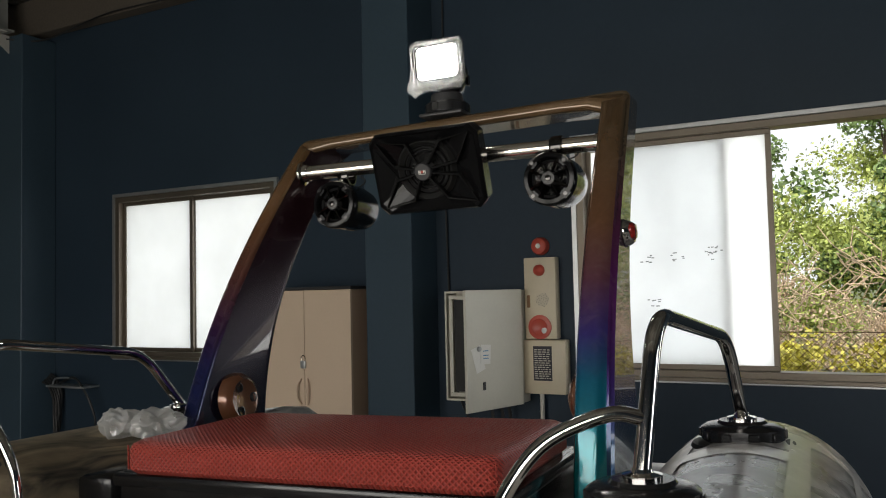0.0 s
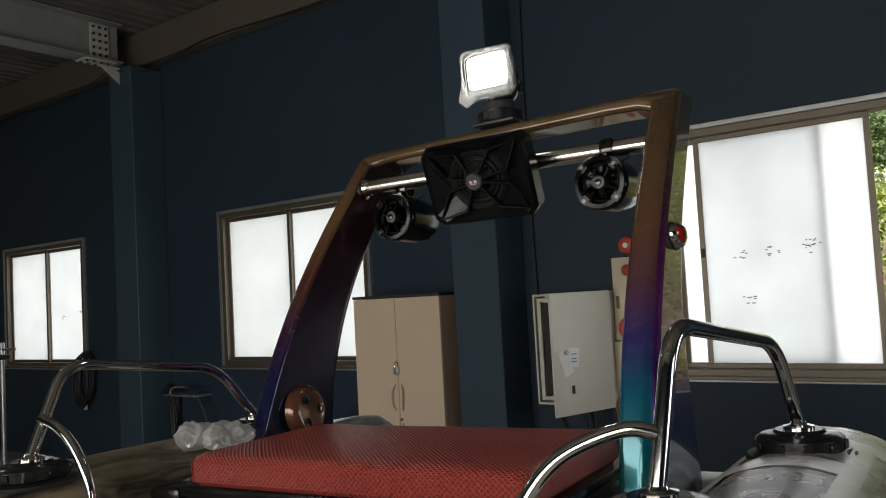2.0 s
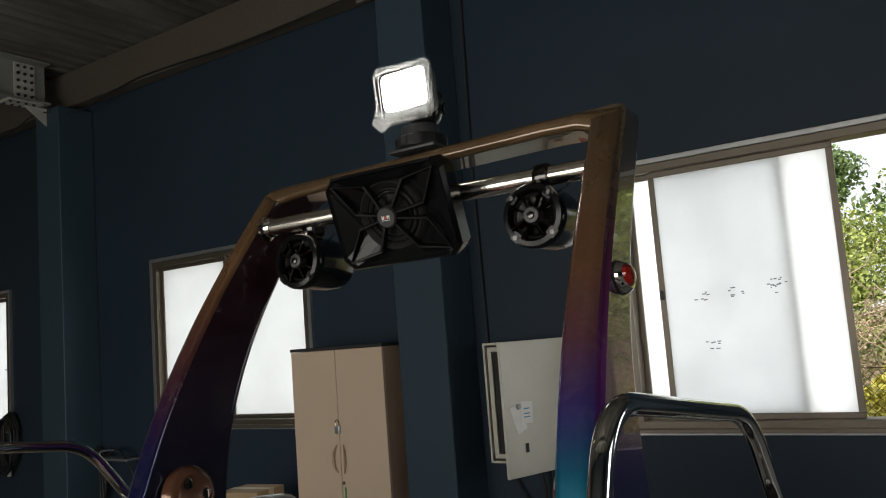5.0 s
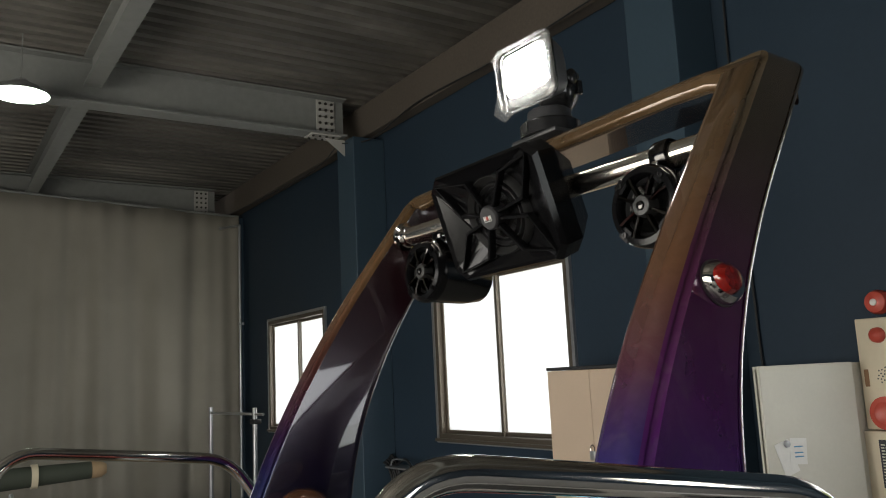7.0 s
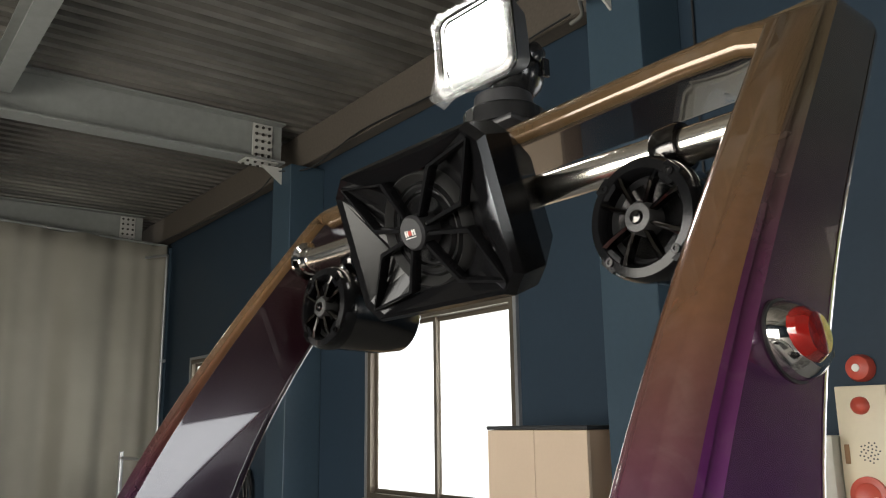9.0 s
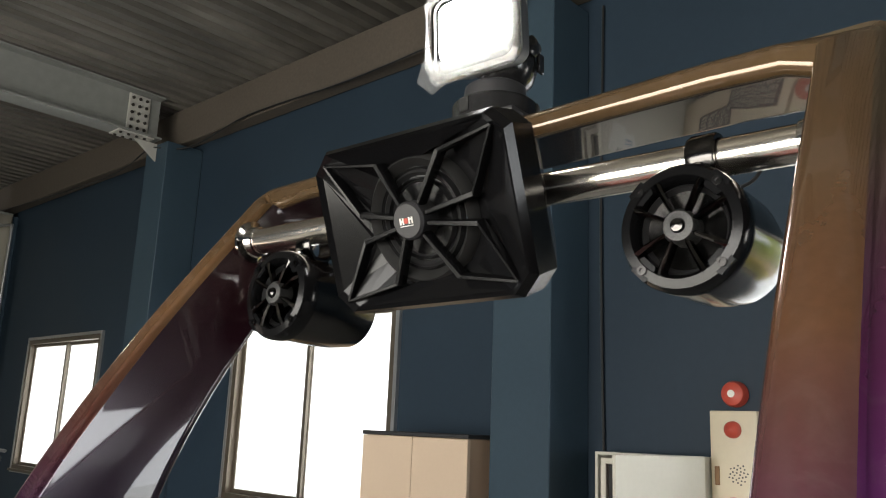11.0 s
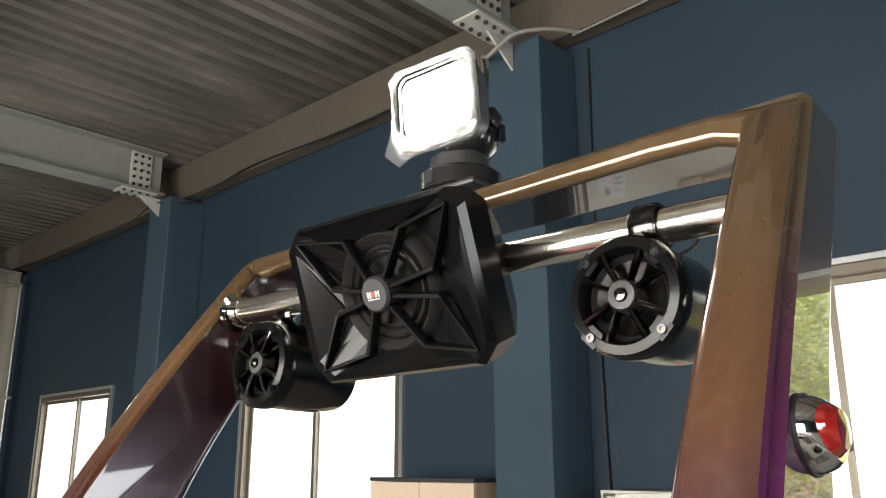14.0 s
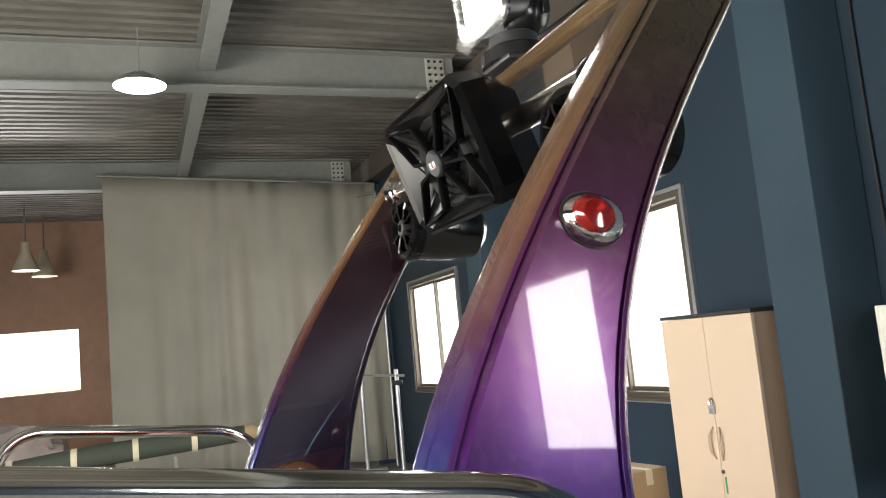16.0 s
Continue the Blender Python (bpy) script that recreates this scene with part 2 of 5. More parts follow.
# one lacquer in four copies: each face's view-angle hues painted into the colour
M_FLIP = flip_paint("copper_front_view_tint", by_height((1.30, (0.006, 0.19, 0.22)), (1.48, (0.008, 0.13, 0.22)), (1.60, (0.045, 0.035, 0.20)), (1.74, (0.115, 0.038, 0.065)), (1.90, (0.175, 0.082, 0.042)), (2.10, (0.132, 0.077, 0.040)), (2.36, (0.118, 0.074, 0.036))), 0.45)
# olive brown at the top paints in the hall's reflection on the outer face
M_FLIPOUT = flip_paint("violet_side_view_tint", by_height((1.30, (0.010, 0.05, 0.12)), (1.48, (0.05, 0.020, 0.16)), (1.66, (0.088, 0.013, 0.115)), (1.86, (0.080, 0.014, 0.060)), (2.02, (0.062, 0.030, 0.036)), (2.18, (0.075, 0.056, 0.036)), (2.36, (0.085, 0.062, 0.036))), 0.4, 0.8)
M_FLIPLEFT = flip_paint("left_leg_view_tint", by_height((1.30, (0.012, 0.02, 0.08)), (1.50, (0.014, 0.018, 0.09)), (1.66, (0.04, 0.012, 0.055)), (1.84, (0.115, 0.040, 0.032)), (2.05, (0.17, 0.084, 0.035)), (2.36, (0.15, 0.088, 0.037))), 0.45)
M_FLIPIN = flip_paint("dark_inner_view_tint", by_height((1.30, (0.008, 0.012, 0.03)), (1.60, (0.010, 0.005, 0.020)), (1.85, (0.019, 0.006, 0.013)), (2.15, (0.022, 0.008, 0.010)), (2.36, (0.012, 0.006, 0.008))), 0.25, 1.0)


def carbon_vinyl():
    """Red vinyl embossed with a basket weave."""
    m = material("red_woven_vinyl", (0.54, 0.075, 0.055), 0.36, noise=30, spread=0.06, blotch=3, blotch_spread=0.14, bump=0)
    n, l, b = nodes_of(m)
    co = next(k for k in n if k.bl_idname == "ShaderNodeTexCoord")
    waves = []
    for turn in (45, -45):
        mp = n.new("ShaderNodeMapping")
        mp.inputs["Scale"].default_value = (math.copysign(1, turn), 1, 1)
        l.new(co.outputs["Object"], mp.inputs["Vector"])
        w = n.new("ShaderNodeTexWave")
        w.bands_direction = "DIAGONAL"
        w.inputs["Scale"].default_value, w.inputs["Distortion"].default_value = 42, 0.3
        l.new(mp.outputs[0], w.inputs["Vector"])
        waves.append(w)
    mx = n.new("ShaderNodeMath")
    mx.operation = "MAXIMUM"
    l.new(waves[0].outputs["Fac"], mx.inputs[0]), l.new(waves[1].outputs["Fac"], mx.inputs[1])
    bump = n.new("ShaderNodeBump")
    bump.inputs["Strength"].default_value, bump.inputs["Distance"].default_value = 1.0, 0.006
    tint = next(k for k in n if k.bl_idname == "ShaderNodeMix")
    # shade of the embossed grooves multiplied into the red
    weave = n.new("ShaderNodeMix")
    weave.data_type, weave.blend_type = "RGBA", "MULTIPLY"
    weave.inputs["Factor"].default_value = 0.36
    l.new(tint.outputs["Result"], weave.inputs["A"]), l.new(mx.outputs[0], weave.inputs["B"])
    l.new(weave.outputs["Result"], b.inputs["Base Color"])
    l.new(mx.outputs[0], bump.inputs["Height"]), l.new(bump.outputs[0], b.inputs["Normal"])
    return m


M_VINYL = carbon_vinyl()


# ---- shapes ----
def part(name, bm, mat, parent=None, label="", smooth=True):
    """Links a bmesh as one mesh object, under a parent where one is given."""
    me = bpy.data.meshes.new(name)
    bm.normal_update()
    bm.to_mesh(me)
    bm.free()
    me.materials.append(mat)
    if smooth:
        me.polygons.foreach_set("use_smooth", [True] * len(me.polygons))
        me.set_sharp_from_angle(angle=radians(38))
    ob = new(name, me)
    ob.parent = parent
    if label:
        ob["label"] = label
    return ob


def thing(name, label, category, m=None, group="", kind=""):
    ob = new(name)
    ob.empty_display_size = 0.05
    if m is not None:
        ob.matrix_world = m
    return tagged(ob, label, category, group, kind)


def add_box(bm, x0, x1, y0, y1, z0, z1, bevel=0.0, m=None, seg=1):
    mat = Matrix.Translation(((x0 + x1) / 2, (y0 + y1) / 2, (z0 + z1) / 2)) @ Matrix.Diagonal((x1 - x0, y1 - y0, z1 - z0, 1))
    made = bmesh.ops.create_cube(bm, size=1, matrix=mat)["verts"]
    if bevel:
        edges = list({e for v in made for e in v.link_edges})
        made = [v for v in bmesh.ops.bevel(bm, geom=edges, offset=bevel, segments=seg, affect="EDGES", profile=0.5)["verts"]]
    if m is not None:
        bmesh.ops.transform(bm, matrix=m, verts=made)
    return bm


def box(*a, **k):
    return add_box(bmesh.new(), *a, **k)


def add_rings(bm, rings, closed=True, caps=True, loop=False):
    """Skins a row of rings of equal length."""
    vs = [[bm.verts.new(p) for p in r] for r in rings]
    n = len(vs[0])
    pairs = list(zip(vs, vs[1:])) + ([(vs[-1], vs[0])] if loop else [])
    for a, b in pairs:
        for i in range(n if closed else n - 1):
            j = (i + 1) % n
            bm.faces.new((a[i], a[j], b[j], b[i]))
    if caps and closed and not loop:
        bm.faces.new(list(reversed(vs[0])))
        bm.faces.new(vs[-1])
    bmesh.ops.recalc_face_normals(bm, faces=bm.faces)
    return bm


def lathe(profile, n=32, m=None, bm=None, loop=False):
    """Turns (radius, height) pairs about z."""
    bm = bm or bmesh.new()
    rings = []
    for r, h in profile:
        ring = [Vector((r * math.cos(2 * math.pi * i / n), r * math.sin(2 * math.pi * i / n), h)) for i in range(n)]
        rings.append([m @ p for p in ring] if m is not None else ring)
    return add_rings(bm, rings, loop=loop, caps=not loop)


def smooth_path(points, steps=8):
    """A Catmull-Rom curve through the points."""
    p = [Vector(q) for q in points]
    p = [2 * p[0] - p[1]] + p + [2 * p[-1] - p[-2]]
    out = []
    for i in range(1, len(p) - 2):
        for k in range(steps):
            t = k / steps
            a, b, c, d = p[i - 1:i + 3]
            out.append(0.5 * (2 * b + (c - a) * t + (2 * a - 5 * b + 4 * c - d) * t * t + (3 * b - a - 3 * c + d) * t ** 3))
    return out + [p[-2]]


def filleted(points, radius, steps=7):
    """A polyline with rounded corners."""
    p = [Vector(q) for q in points]
    out = [p[0]]
    for a, b, c in zip(p, p[1:], p[2:]):
        u, v = (a - b).normalized(), (c - b).normalized()
        r = min(radius, (a - b).length * 0.49, (c - b).length * 0.49)
        s, e = b + u * r, b + v * r
        for k in range(steps + 1):
            t = k / steps
            out.append(s.lerp(b, t).lerp(b.lerp(e, t), t))
    return out + [p[-1]]


def pipe(path, radius, n=14, bm=None):
    bm = bm or bmesh.new()
    path = [Vector(p) for p in path]
    up = Vector((0.13, 0.21, 1)).normalized()
    rings = []
    for i, p in enumerate(path):
        d = (path[min(i + 1, len(path) - 1)] - path[max(i - 1, 0)]).normalized()
        s = d.cross(up)
        s = s.normalized() if s.length > 1e-4 else Vector((1, 0, 0))
        t = s.cross(d)
        up = t
        r = radius(i / (len(path) - 1)) if callable(radius) else radius
        rings.append([p + (s * math.cos(2 * math.pi * k / n) + t * math.sin(2 * math.pi * k / n)) * r for k in range(n)])
    return add_rings(bm, rings)


def slab_with_holes(x0, x1, z0, z1, y0, y1, holes):
    """A wall in the x-z plane with openings through it."""
    bm = bmesh.new()
    xs = sorted({x0, x1, *[h[0] for h in holes], *[h[1] for h in holes]})
    for a, b in zip(xs, xs[1:]):
        cuts = sorted((h[2], h[3]) for h in holes if h[0] < (a + b) / 2 < h[1])
        z = z0
        for c, d in cuts + [(z1, z1)]:
            if c - z > 1e-4:
                add_box(bm, a, b, y0, y1, z, c)
            z = d
    return bm


def structure(name, bm, mat, label, category, smooth=False):
    return tagged(part(name, bm, mat, smooth=smooth), label, category, kind="structure")


# ---- the hall ----
WALL_Y = 5.49
W0, W1, W2 = (-10.85, -8.95, 1.16, 2.67), (-6.30, -4.33, 1.19, 2.71), (-1.54, 0.62, 1.14, 2.77)
W3 = (3.6, 4.75, 1.14, 2.62)
structure("wall_north", slab_with_holes(-17.3, 7.2, 0, 5.3, WALL_Y, WALL_Y + 0.16, [W0, W1, W2, W3]), M_WALL, "dark navy painted hall wall with windows", "wall")
structure("floor", box(-17.3, 7.2, -3.76, 5.65, -0.2, 0.0), M_FLOOR, "grey worn concrete workshop floor", "floor")
structure("wall_south", slab_with_holes(-17.3, 7.2, 0, 5.3, -3.76, -3.6, [(-5.0, 2.6, 0, 3.1)]), M_WALL, "dark navy painted hall wall with an open gateway", "wall")
turn = Matrix.Rotation(radians(90), 4, "Z")
W4 = (1.0, 3.2, 1.15, 3.2)                          # along y in the east wall
bm = slab_with_holes(-3.6, 5.49, 0, 5.3, -7.2, -7.04, [W4])
bmesh.ops.transform(bm, matrix=Matrix.Rotation(radians(90), 4, "Z"), verts=bm.verts)
structure("wall_east", bm, M_WALL, "dark navy painted end wall with an open window", "wall")
bm = slab_with_holes(-3.6, 5.49, 0, 5.3, 17.14, 17.3, [(-2.4, 0.6, 1.55, 2.75)])
bmesh.ops.transform(bm, matrix=Matrix.Rotation(radians(90), 4, "Z"), verts=bm.verts)
structure("wall_west", bm, M_TERRA, "reddish brown panelled end wall with a bright window", "wall")


def deck():
    """Trapezoidal roof deck, ribs running across the hall."""
    bm = bmesh.new()
    pitch, h, z = 0.18, 0.10, 4.92
    prof = []
    x = -17.3
    while x < 7.2:
        prof += [(x, z), (x + 0.085, z), (x + 0.105, z + h), (x + 0.16, z + h)]
        x += pitch
    rows = [[Vector((px, y, pz)) for px, pz in prof] for y in (-3.76, 5.65)]
    vs = [[bm.verts.new(p) for p in r] for r in rows]
    for i in range(len(prof) - 1):
        bm.faces.new((vs[0][i], vs[1][i], vs[1][i + 1], vs[0][i + 1]))
    add_box(bm, -17.3, 7.2, -3.76, 5.65, 5.05, 5.2)
    return bm


structure("ceiling", deck(), M_DECK, "corrugated galvanised steel roof deck", "ceiling")


def i_beam(length, depth, width, web=0.012, flange=0.02):
    """An I-section from y=0 to y=length, underside at z=0."""
    bm = bmesh.new()
    add_box(bm, -width / 2, width / 2, 0, length, 0, flange)
    add_box(bm, -width / 2, width / 2, 0, length, depth - flange, depth)
    add_box(bm, -web / 2, web / 2, 0, length, flange, depth - flange)
    return bm


BEAMS_X = (-12.15, -7.45, -2.92, 1.8)
BEAM_Z = 4.47


def roof_beam(x):
    beam = thing("roof_beam", "grey painted steel roof beam with bolted splice plates", "beam", pose(x, -3.55, BEAM_Z), "roof beams")
    part("girder", i_beam(8.63, 0.44, 0.22), M_STEEL, beam, smooth=False)
    part("splice_plate", box(0.008, 0.024, 8.30, 8.52, 0.03, 0.41, bevel=0.004), M_PLATE, beam, "pale bolted splice plate", smooth=False)
    part("flange_plate", box(-0.1, 0.1, 8.20, 8.56, -0.016, -0.002), M_PLATE, beam, smooth=False)
    for k in range(15):
        y, z = 8.34 + 0.07 * (k % 3), 0.07 + 0.075 * (k // 3)
        part("bolt", lathe([(0.017, 0), (0.017, 0.012), (0.012, 0.018)], 6, pose(0.024, y, z, 0, 90, 0)), M_BOLT, beam, smooth=False)
    for k in range(8):
        part("bolt", lathe([(0.015, 0), (0.015, 0.012), (0.010, 0.018)], 6, pose(-0.06 + 0.12 * (k % 2), 8.24 + 0.08 * (k // 2), -0.016, 180, 0, 0)), M_BOLT, beam, smooth=False)
    bm = bmesh.new()
    rings = [[(sx, 8.40, -0.02), (sx, 8.645, -0.02), (sx, 8.645, -0.20)] for sx in (-0.008, 0.008)]
    add_rings(bm, [[Vector(p) for p in r] for r in rings])
    part("gusset", bm, M_PLATE, beam, "triangular gusset plate below the beam", smooth=False)
    return beam


for x in BEAMS_X:
    roof_beam(x)


def purlin_beam(x, length, y):
    bm = i_beam(length, 0.3, 0.16)
    bmesh.ops.transform(bm, matrix=Matrix.Rotation(radians(-90), 4, "Z"), verts=bm.verts)
    ob = part("cross_beam", bm, M_STEEL, smooth=False)
    ob.matrix_world = pose(x, y, 4.62)
    return tagged(ob, "grey steel cross beam between the roof beams", "beam", "cross beams")


for y in (2.42, -1.4):
    for a, b in zip((-17.1,) + BEAMS_X, BEAMS_X + (7.0,)):
        purlin_beam(a + 0.13, b - a - 0.26, y)
bm = box(-17.2, 7.0, 5.33, 5.482, 4.52, 4.90, bevel=0.01)
structure("trim_edge_beam", bm, M_FIRE, "brown sprayed edge beam under the roof", "beam")


def column(x):
    ob = part("column", box(x - 0.205, x + 0.205, 5.10, 5.487, 0.0, BEAM_Z - 0.02, bevel=0.006), M_COLUMN, smooth=False)
    return tagged(ob, "navy painted steel column against the wall", "column", "wall columns", "structure")


for x in BEAMS_X:
    column(x)


# ---- windows ----
def frame_bars(bm, x0, x1, z0, z1, y0, y1, w):
    add_box(bm, x0, x1, y0, y1, z0, z0 + w, 0.003)
    add_box(bm, x0, x1, y0, y1, z1 - w, z1, 0.003)
    add_box(bm, x0, x0 + w, y0 + 0.002, y1 - 0.002, z0 + w, z1 - w)
    add_box(bm, x1 - w, x1, y0 + 0.002, y1 - 0.002, z0 + w, z1 - w)
    return bm


def sash(parent, x0, x1, z0, z1, y, stile=0.035):
    s = part("sash", frame_bars(bmesh.new(), x0, x1, z0, z1, y, y + 0.03, stile), M_ALU, parent, "bronze aluminium sliding sash", smooth=False)
    p = part("pane", box(x0 + stile - 0.004, x1 - stile + 0.004, y + 0.012, y + 0.017, z0 + stile - 0.004, z1 - stile + 0.004), M_FROST, s, "white frosted glass pane", smooth=False)
    p.visible_shadow = False
    return s


def window(name, hole, sashes, label):
    x0, x1, z0, z1 = hole
    w = thing(name, label, "window", kind="structure")
    part("window_frame", frame_bars(bmesh.new(), x0 - 0.02, x1 + 0.02, z0 - 0.02, z1 + 0.02, WALL_Y - 0.025, WALL_Y + 0.12, 0.05), M_ALU, w, smooth=False)
    part("architrave", frame_bars(bmesh.new(), x0 - 0.055, x1 + 0.055, z0 - 0.055, z1 + 0.055, WALL_Y - 0.032, WALL_Y + 0.01, 0.034), M_ALU_GREY, w, "thin silver outer trim", smooth=False)
    part("window_sill", box(x0 - 0.05, x1 + 0.05, WALL_Y - 0.06, WALL_Y - 0.026, z0 - 0.04, z0 - 0.012, bevel=0.004), M_ALU, w, smooth=False)
    for k, (a, b) in enumerate(sashes):
        sash(w, a, b, z0 + 0.03, z1 - 0.03, WALL_Y + 0.03 + 0.038 * (k % 2))
    return w


window("window_1", W0, [(-10.82, -9.88), (-9.92, -8.98)], "closed sliding window with white frosted panes")
window("window_2", W1, [(-6.27, -5.34), (-5.38, -4.36)], "closed sliding window with white frosted panes")
window("window_4", W3, [], "wide window standing open to daylight")
w = window("window_3", W2, [(-1.345, -0.255), (-1.51, -0.535)], "wide sliding window standing half open to the garden")
part("latch", box(-1.34, -1.315, WALL_Y + 0.012, WALL_Y + 0.03, 1.92, 1.98, bevel=0.004), M_BLACKSOFT, w, "small black sash latch")


def smudges():
    """Remnants of tape left on the panes."""
    random.seed(5)
    for cx, cz in ((-1.08, 1.92), (-0.87, 1.93), (-0.66, 1.93), (-0.63, 1.96), (-1.05, 1.62), (-9.5, 1.75), (-9.1, 1.8)):
        bm = bmesh.new()
        for _ in range(7):
            a, b = random.uniform(-0.045, 0.045), random.uniform(-0.03, 0.03)
            add_box(bm, cx + a - random.uniform(0.004, 0.014), cx + a + random.uniform(0.004, 0.014), WALL_Y + 0.0385, WALL_Y + 0.0415, cz + b - 0.003, cz + b + 0.004,
                    m=None)
        ob = part("tape_residue", bm, M_INKGREY, smooth=False)
        tagged(ob, "grey scraps of old tape on the frosted pane", "residue", "tape scraps", "stuff")


M_INKGREY = material("grey_residue", (0.16, 0.17, 0.17), 0.8, bump=0)
smudges()

# daylight in the openings
for name, hole, power in (("daylight_one", W0, 11), ("daylight_two", W1, 11), ("daylight_three", (-1.52, -0.27, 1.16, 2.75), 15), ("daylight_four", W3, 22)):
    x0, x1, z0, z1 = hole
    lamp(name, "AREA", look(((x0 + x1) / 2, WALL_Y + 0.155, (z0 + z1) / 2), ((x0 + x1) / 2, 0, (z0 + z1) / 2)), power, (1.0, 0.985, 0.95), size=x1 - x0 - 0.04, size_y=z1 - z0 - 0.04)
lamp("daylight_gate_south", "AREA", look((-1.2, -3.70, 1.55), (-1.2, 0, 1.55)), 255, (1.0, 0.95, 0.875), size=7.6, size_y=3.1)
lamp("daylight_east", "AREA", look((7.15, 2.1, 2.17), (0, 2.1, 2.17)), 32, (0.95, 0.98, 1.0), size=2.15, size_y=2.0)
lamp("daylight_west", "AREA", look((-17.25, -0.9, 2.15), (0, -0.9, 2.15)), 45, (0.97, 0.985, 1.0), size=2.9, size_y=1.15)

# ---- outdoors ----
M_GROUND = material("rough_grass_ground", (0.10, 0.115, 0.04), 0.9, noise=3, spread=0.4, blotch=0.3, blotch_spread=0.4, bump=0.5)
structure("ground", box(-400, 400, -400, 400, -0.5, -0.25), M_GROUND, "rough grassy ground outside the hall", "ground")


def leaf_material(name, color, spread=0.5):
    m = material(name, color, 0.6, noise=2.0, spread=0.3, bump=0)
    n, l, b = nodes_of(m)
    geo = n.new("ShaderNodeNewGeometry")
    mul = n.new("ShaderNodeMath")
    mul.operation = "MULTIPLY_ADD"
    l.new(geo.outputs["Random Per Island"], mul.inputs[0])
    mul.inputs[1].default_value, mul.inputs[2].default_value = 2 * spread, 1 - spread
    old = next(k for k in n if k.bl_idname == "ShaderNodeMix")
    mix = n.new("ShaderNodeMix")
    mix.data_type, mix.blend_type = "RGBA", "MULTIPLY"
    mix.inputs["Factor"].default_value = 1
    l.new(old.outputs["Result"], mix.inputs["A"]), l.new(mul.outputs[0], mix.inputs["B"])
    l.new(mix.outputs["Result"], b.inputs["Base Color"])
    return m


M_LEAF = leaf_material("spring_leaves", (0.42, 0.48, 0.13))
M_LEAFDARK = leaf_material("dark_leaves", (0.20, 0.29, 0.10))
M_YELLOW = leaf_material("yellow_blossom", (0.62, 0.56, 0.10))
M_DRY = leaf_material("dry_vines", (0.54, 0.41, 0.28))
M_BARK = material("grey_bark", (0.13, 0.10, 0.075), 0.9, noise=20, spread=0.3, bump=0.5)


def leaves(centres, count, size, seed, squash=0.8):
    """Loose leaf quads scattered through clumps: (x, y, z, radius)."""
    rng = np.random.default_rng(seed)
    c = np.array(centres)
    pick = rng.integers(0, len(c), count)
    d = rng.normal(size=(count, 3))
    d /= np.linalg.norm(d, axis=1)[:, None]
    r = rng.random(count) ** 0.5
    p = c[pick, :3] + d * (c[pick, 3] * r)[:, None] * np.array([1, 1, squash])
    a, b = rng.normal(size=(count, 3)), rng.normal(size=(count, 3))
    a /= np.linalg.norm(a, axis=1)[:, None]
    b -= a * (a * b).sum(1)[:, None]
    b /= np.linalg.norm(b, axis=1)[:, None]
    s = size * rng.uniform(0.6, 1.4, count)[:, None]
    v = np.stack([p - a * s, p + b * s * 0.6, p + a * s, p - b * s * 0.6], 1).reshape(-1, 3)
    me = bpy.data.meshes.new("leaves")
    me.from_pydata(v.tolist(), [], np.arange(4 * count).reshape(-1, 4).tolist())
    return me


def tree(x, y, height, spread, mat, seed):
    rnd = random.Random(seed)
    t = thing("tree", "leafy spring tree behind the fence", "tree", pose(x, y, -0.25), "trees on the slope")
    part("trunk", pipe(smooth_path([(0, 0, 0), (0.1, 0, height * 0.35), (-0.1, 0.1, height * 0.7), (0, 0, height * 0.95)]), lambda k: 0.09 * (1 - 0.8 * k), 8), M_BARK, t)
    centres = []
    for k in range(16):
        h = height * rnd.uniform(0.35, 1.0)
        a, r = rnd.uniform(0, 6.28), spread * rnd.uniform(0.3, 1.0) * (1.15 - 0.6 * h / height)
        tip = Vector((r * math.cos(a), r * math.sin(a), h))
        part("limb", pipe(smooth_path([(0, 0, h * 0.7), tip * 0.5 + Vector((0, 0, h * 0.45)), tip], 4), lambda q: 0.03 * (1 - 0.8 * q), 5), M_BARK, t)
        centres.append((*tip, spread * rnd.uniform(0.25, 0.45)))
    crown = leaves(centres, 12000, 0.055, seed)
    crown.materials.append(mat)
    c = new("crown", crown)
    c.parent = t
    return t


for k, (x, y, h, s) in enumerate([(0.6, 17.5, 5.6, 1.5), (3.2, 19, 6.6, 1.7), (6.5, 18, 6.0, 1.7), (-3.0, 20, 6.2, 1.6), (1.9, 23, 7.6, 1.9), (5.0, 24, 7.4, 1.9), (9.5, 22, 7.4, 2.0), (11.5, 19, 6.0, 1.7)]):
    tree(x, y, h, s, M_LEAF if k % 3 else M_LEAFDARK, 40 + k)


def bush(name, centres, count, size, mat, label, category, seed, squash=0.8):
    me = leaves(centres, count, size, seed, squash)
    me.materials.append(mat)
    return tagged(new(name, me), label, category, kind="stuff")


rnd = random.Random(3)
bush("far_woods", [(x + rnd.uniform(-0.8, 0.8), rnd.uniform(15.5, 21), rnd.uniform(0.4, 4.3 + 1.1 * math.sin(x * 1.3) + 0.5 * math.sin(x * 3.1)), rnd.uniform(0.5, 0.95)) for x in [-5 + 0.09 * k for k in range(220)]], 120000, 0.045, M_LEAF, "light green spring woods beyond the fence", "woods", 11)
bush("dark_woods", [(rnd.uniform(-5, 15), rnd.uniform(17, 23), rnd.uniform(0.4, 3.6), rnd.uniform(0.5, 0.9)) for _ in range(70)], 22000, 0.07, M_LEAFDARK, "darker evergreen woods beyond the fence", "woods", 12)
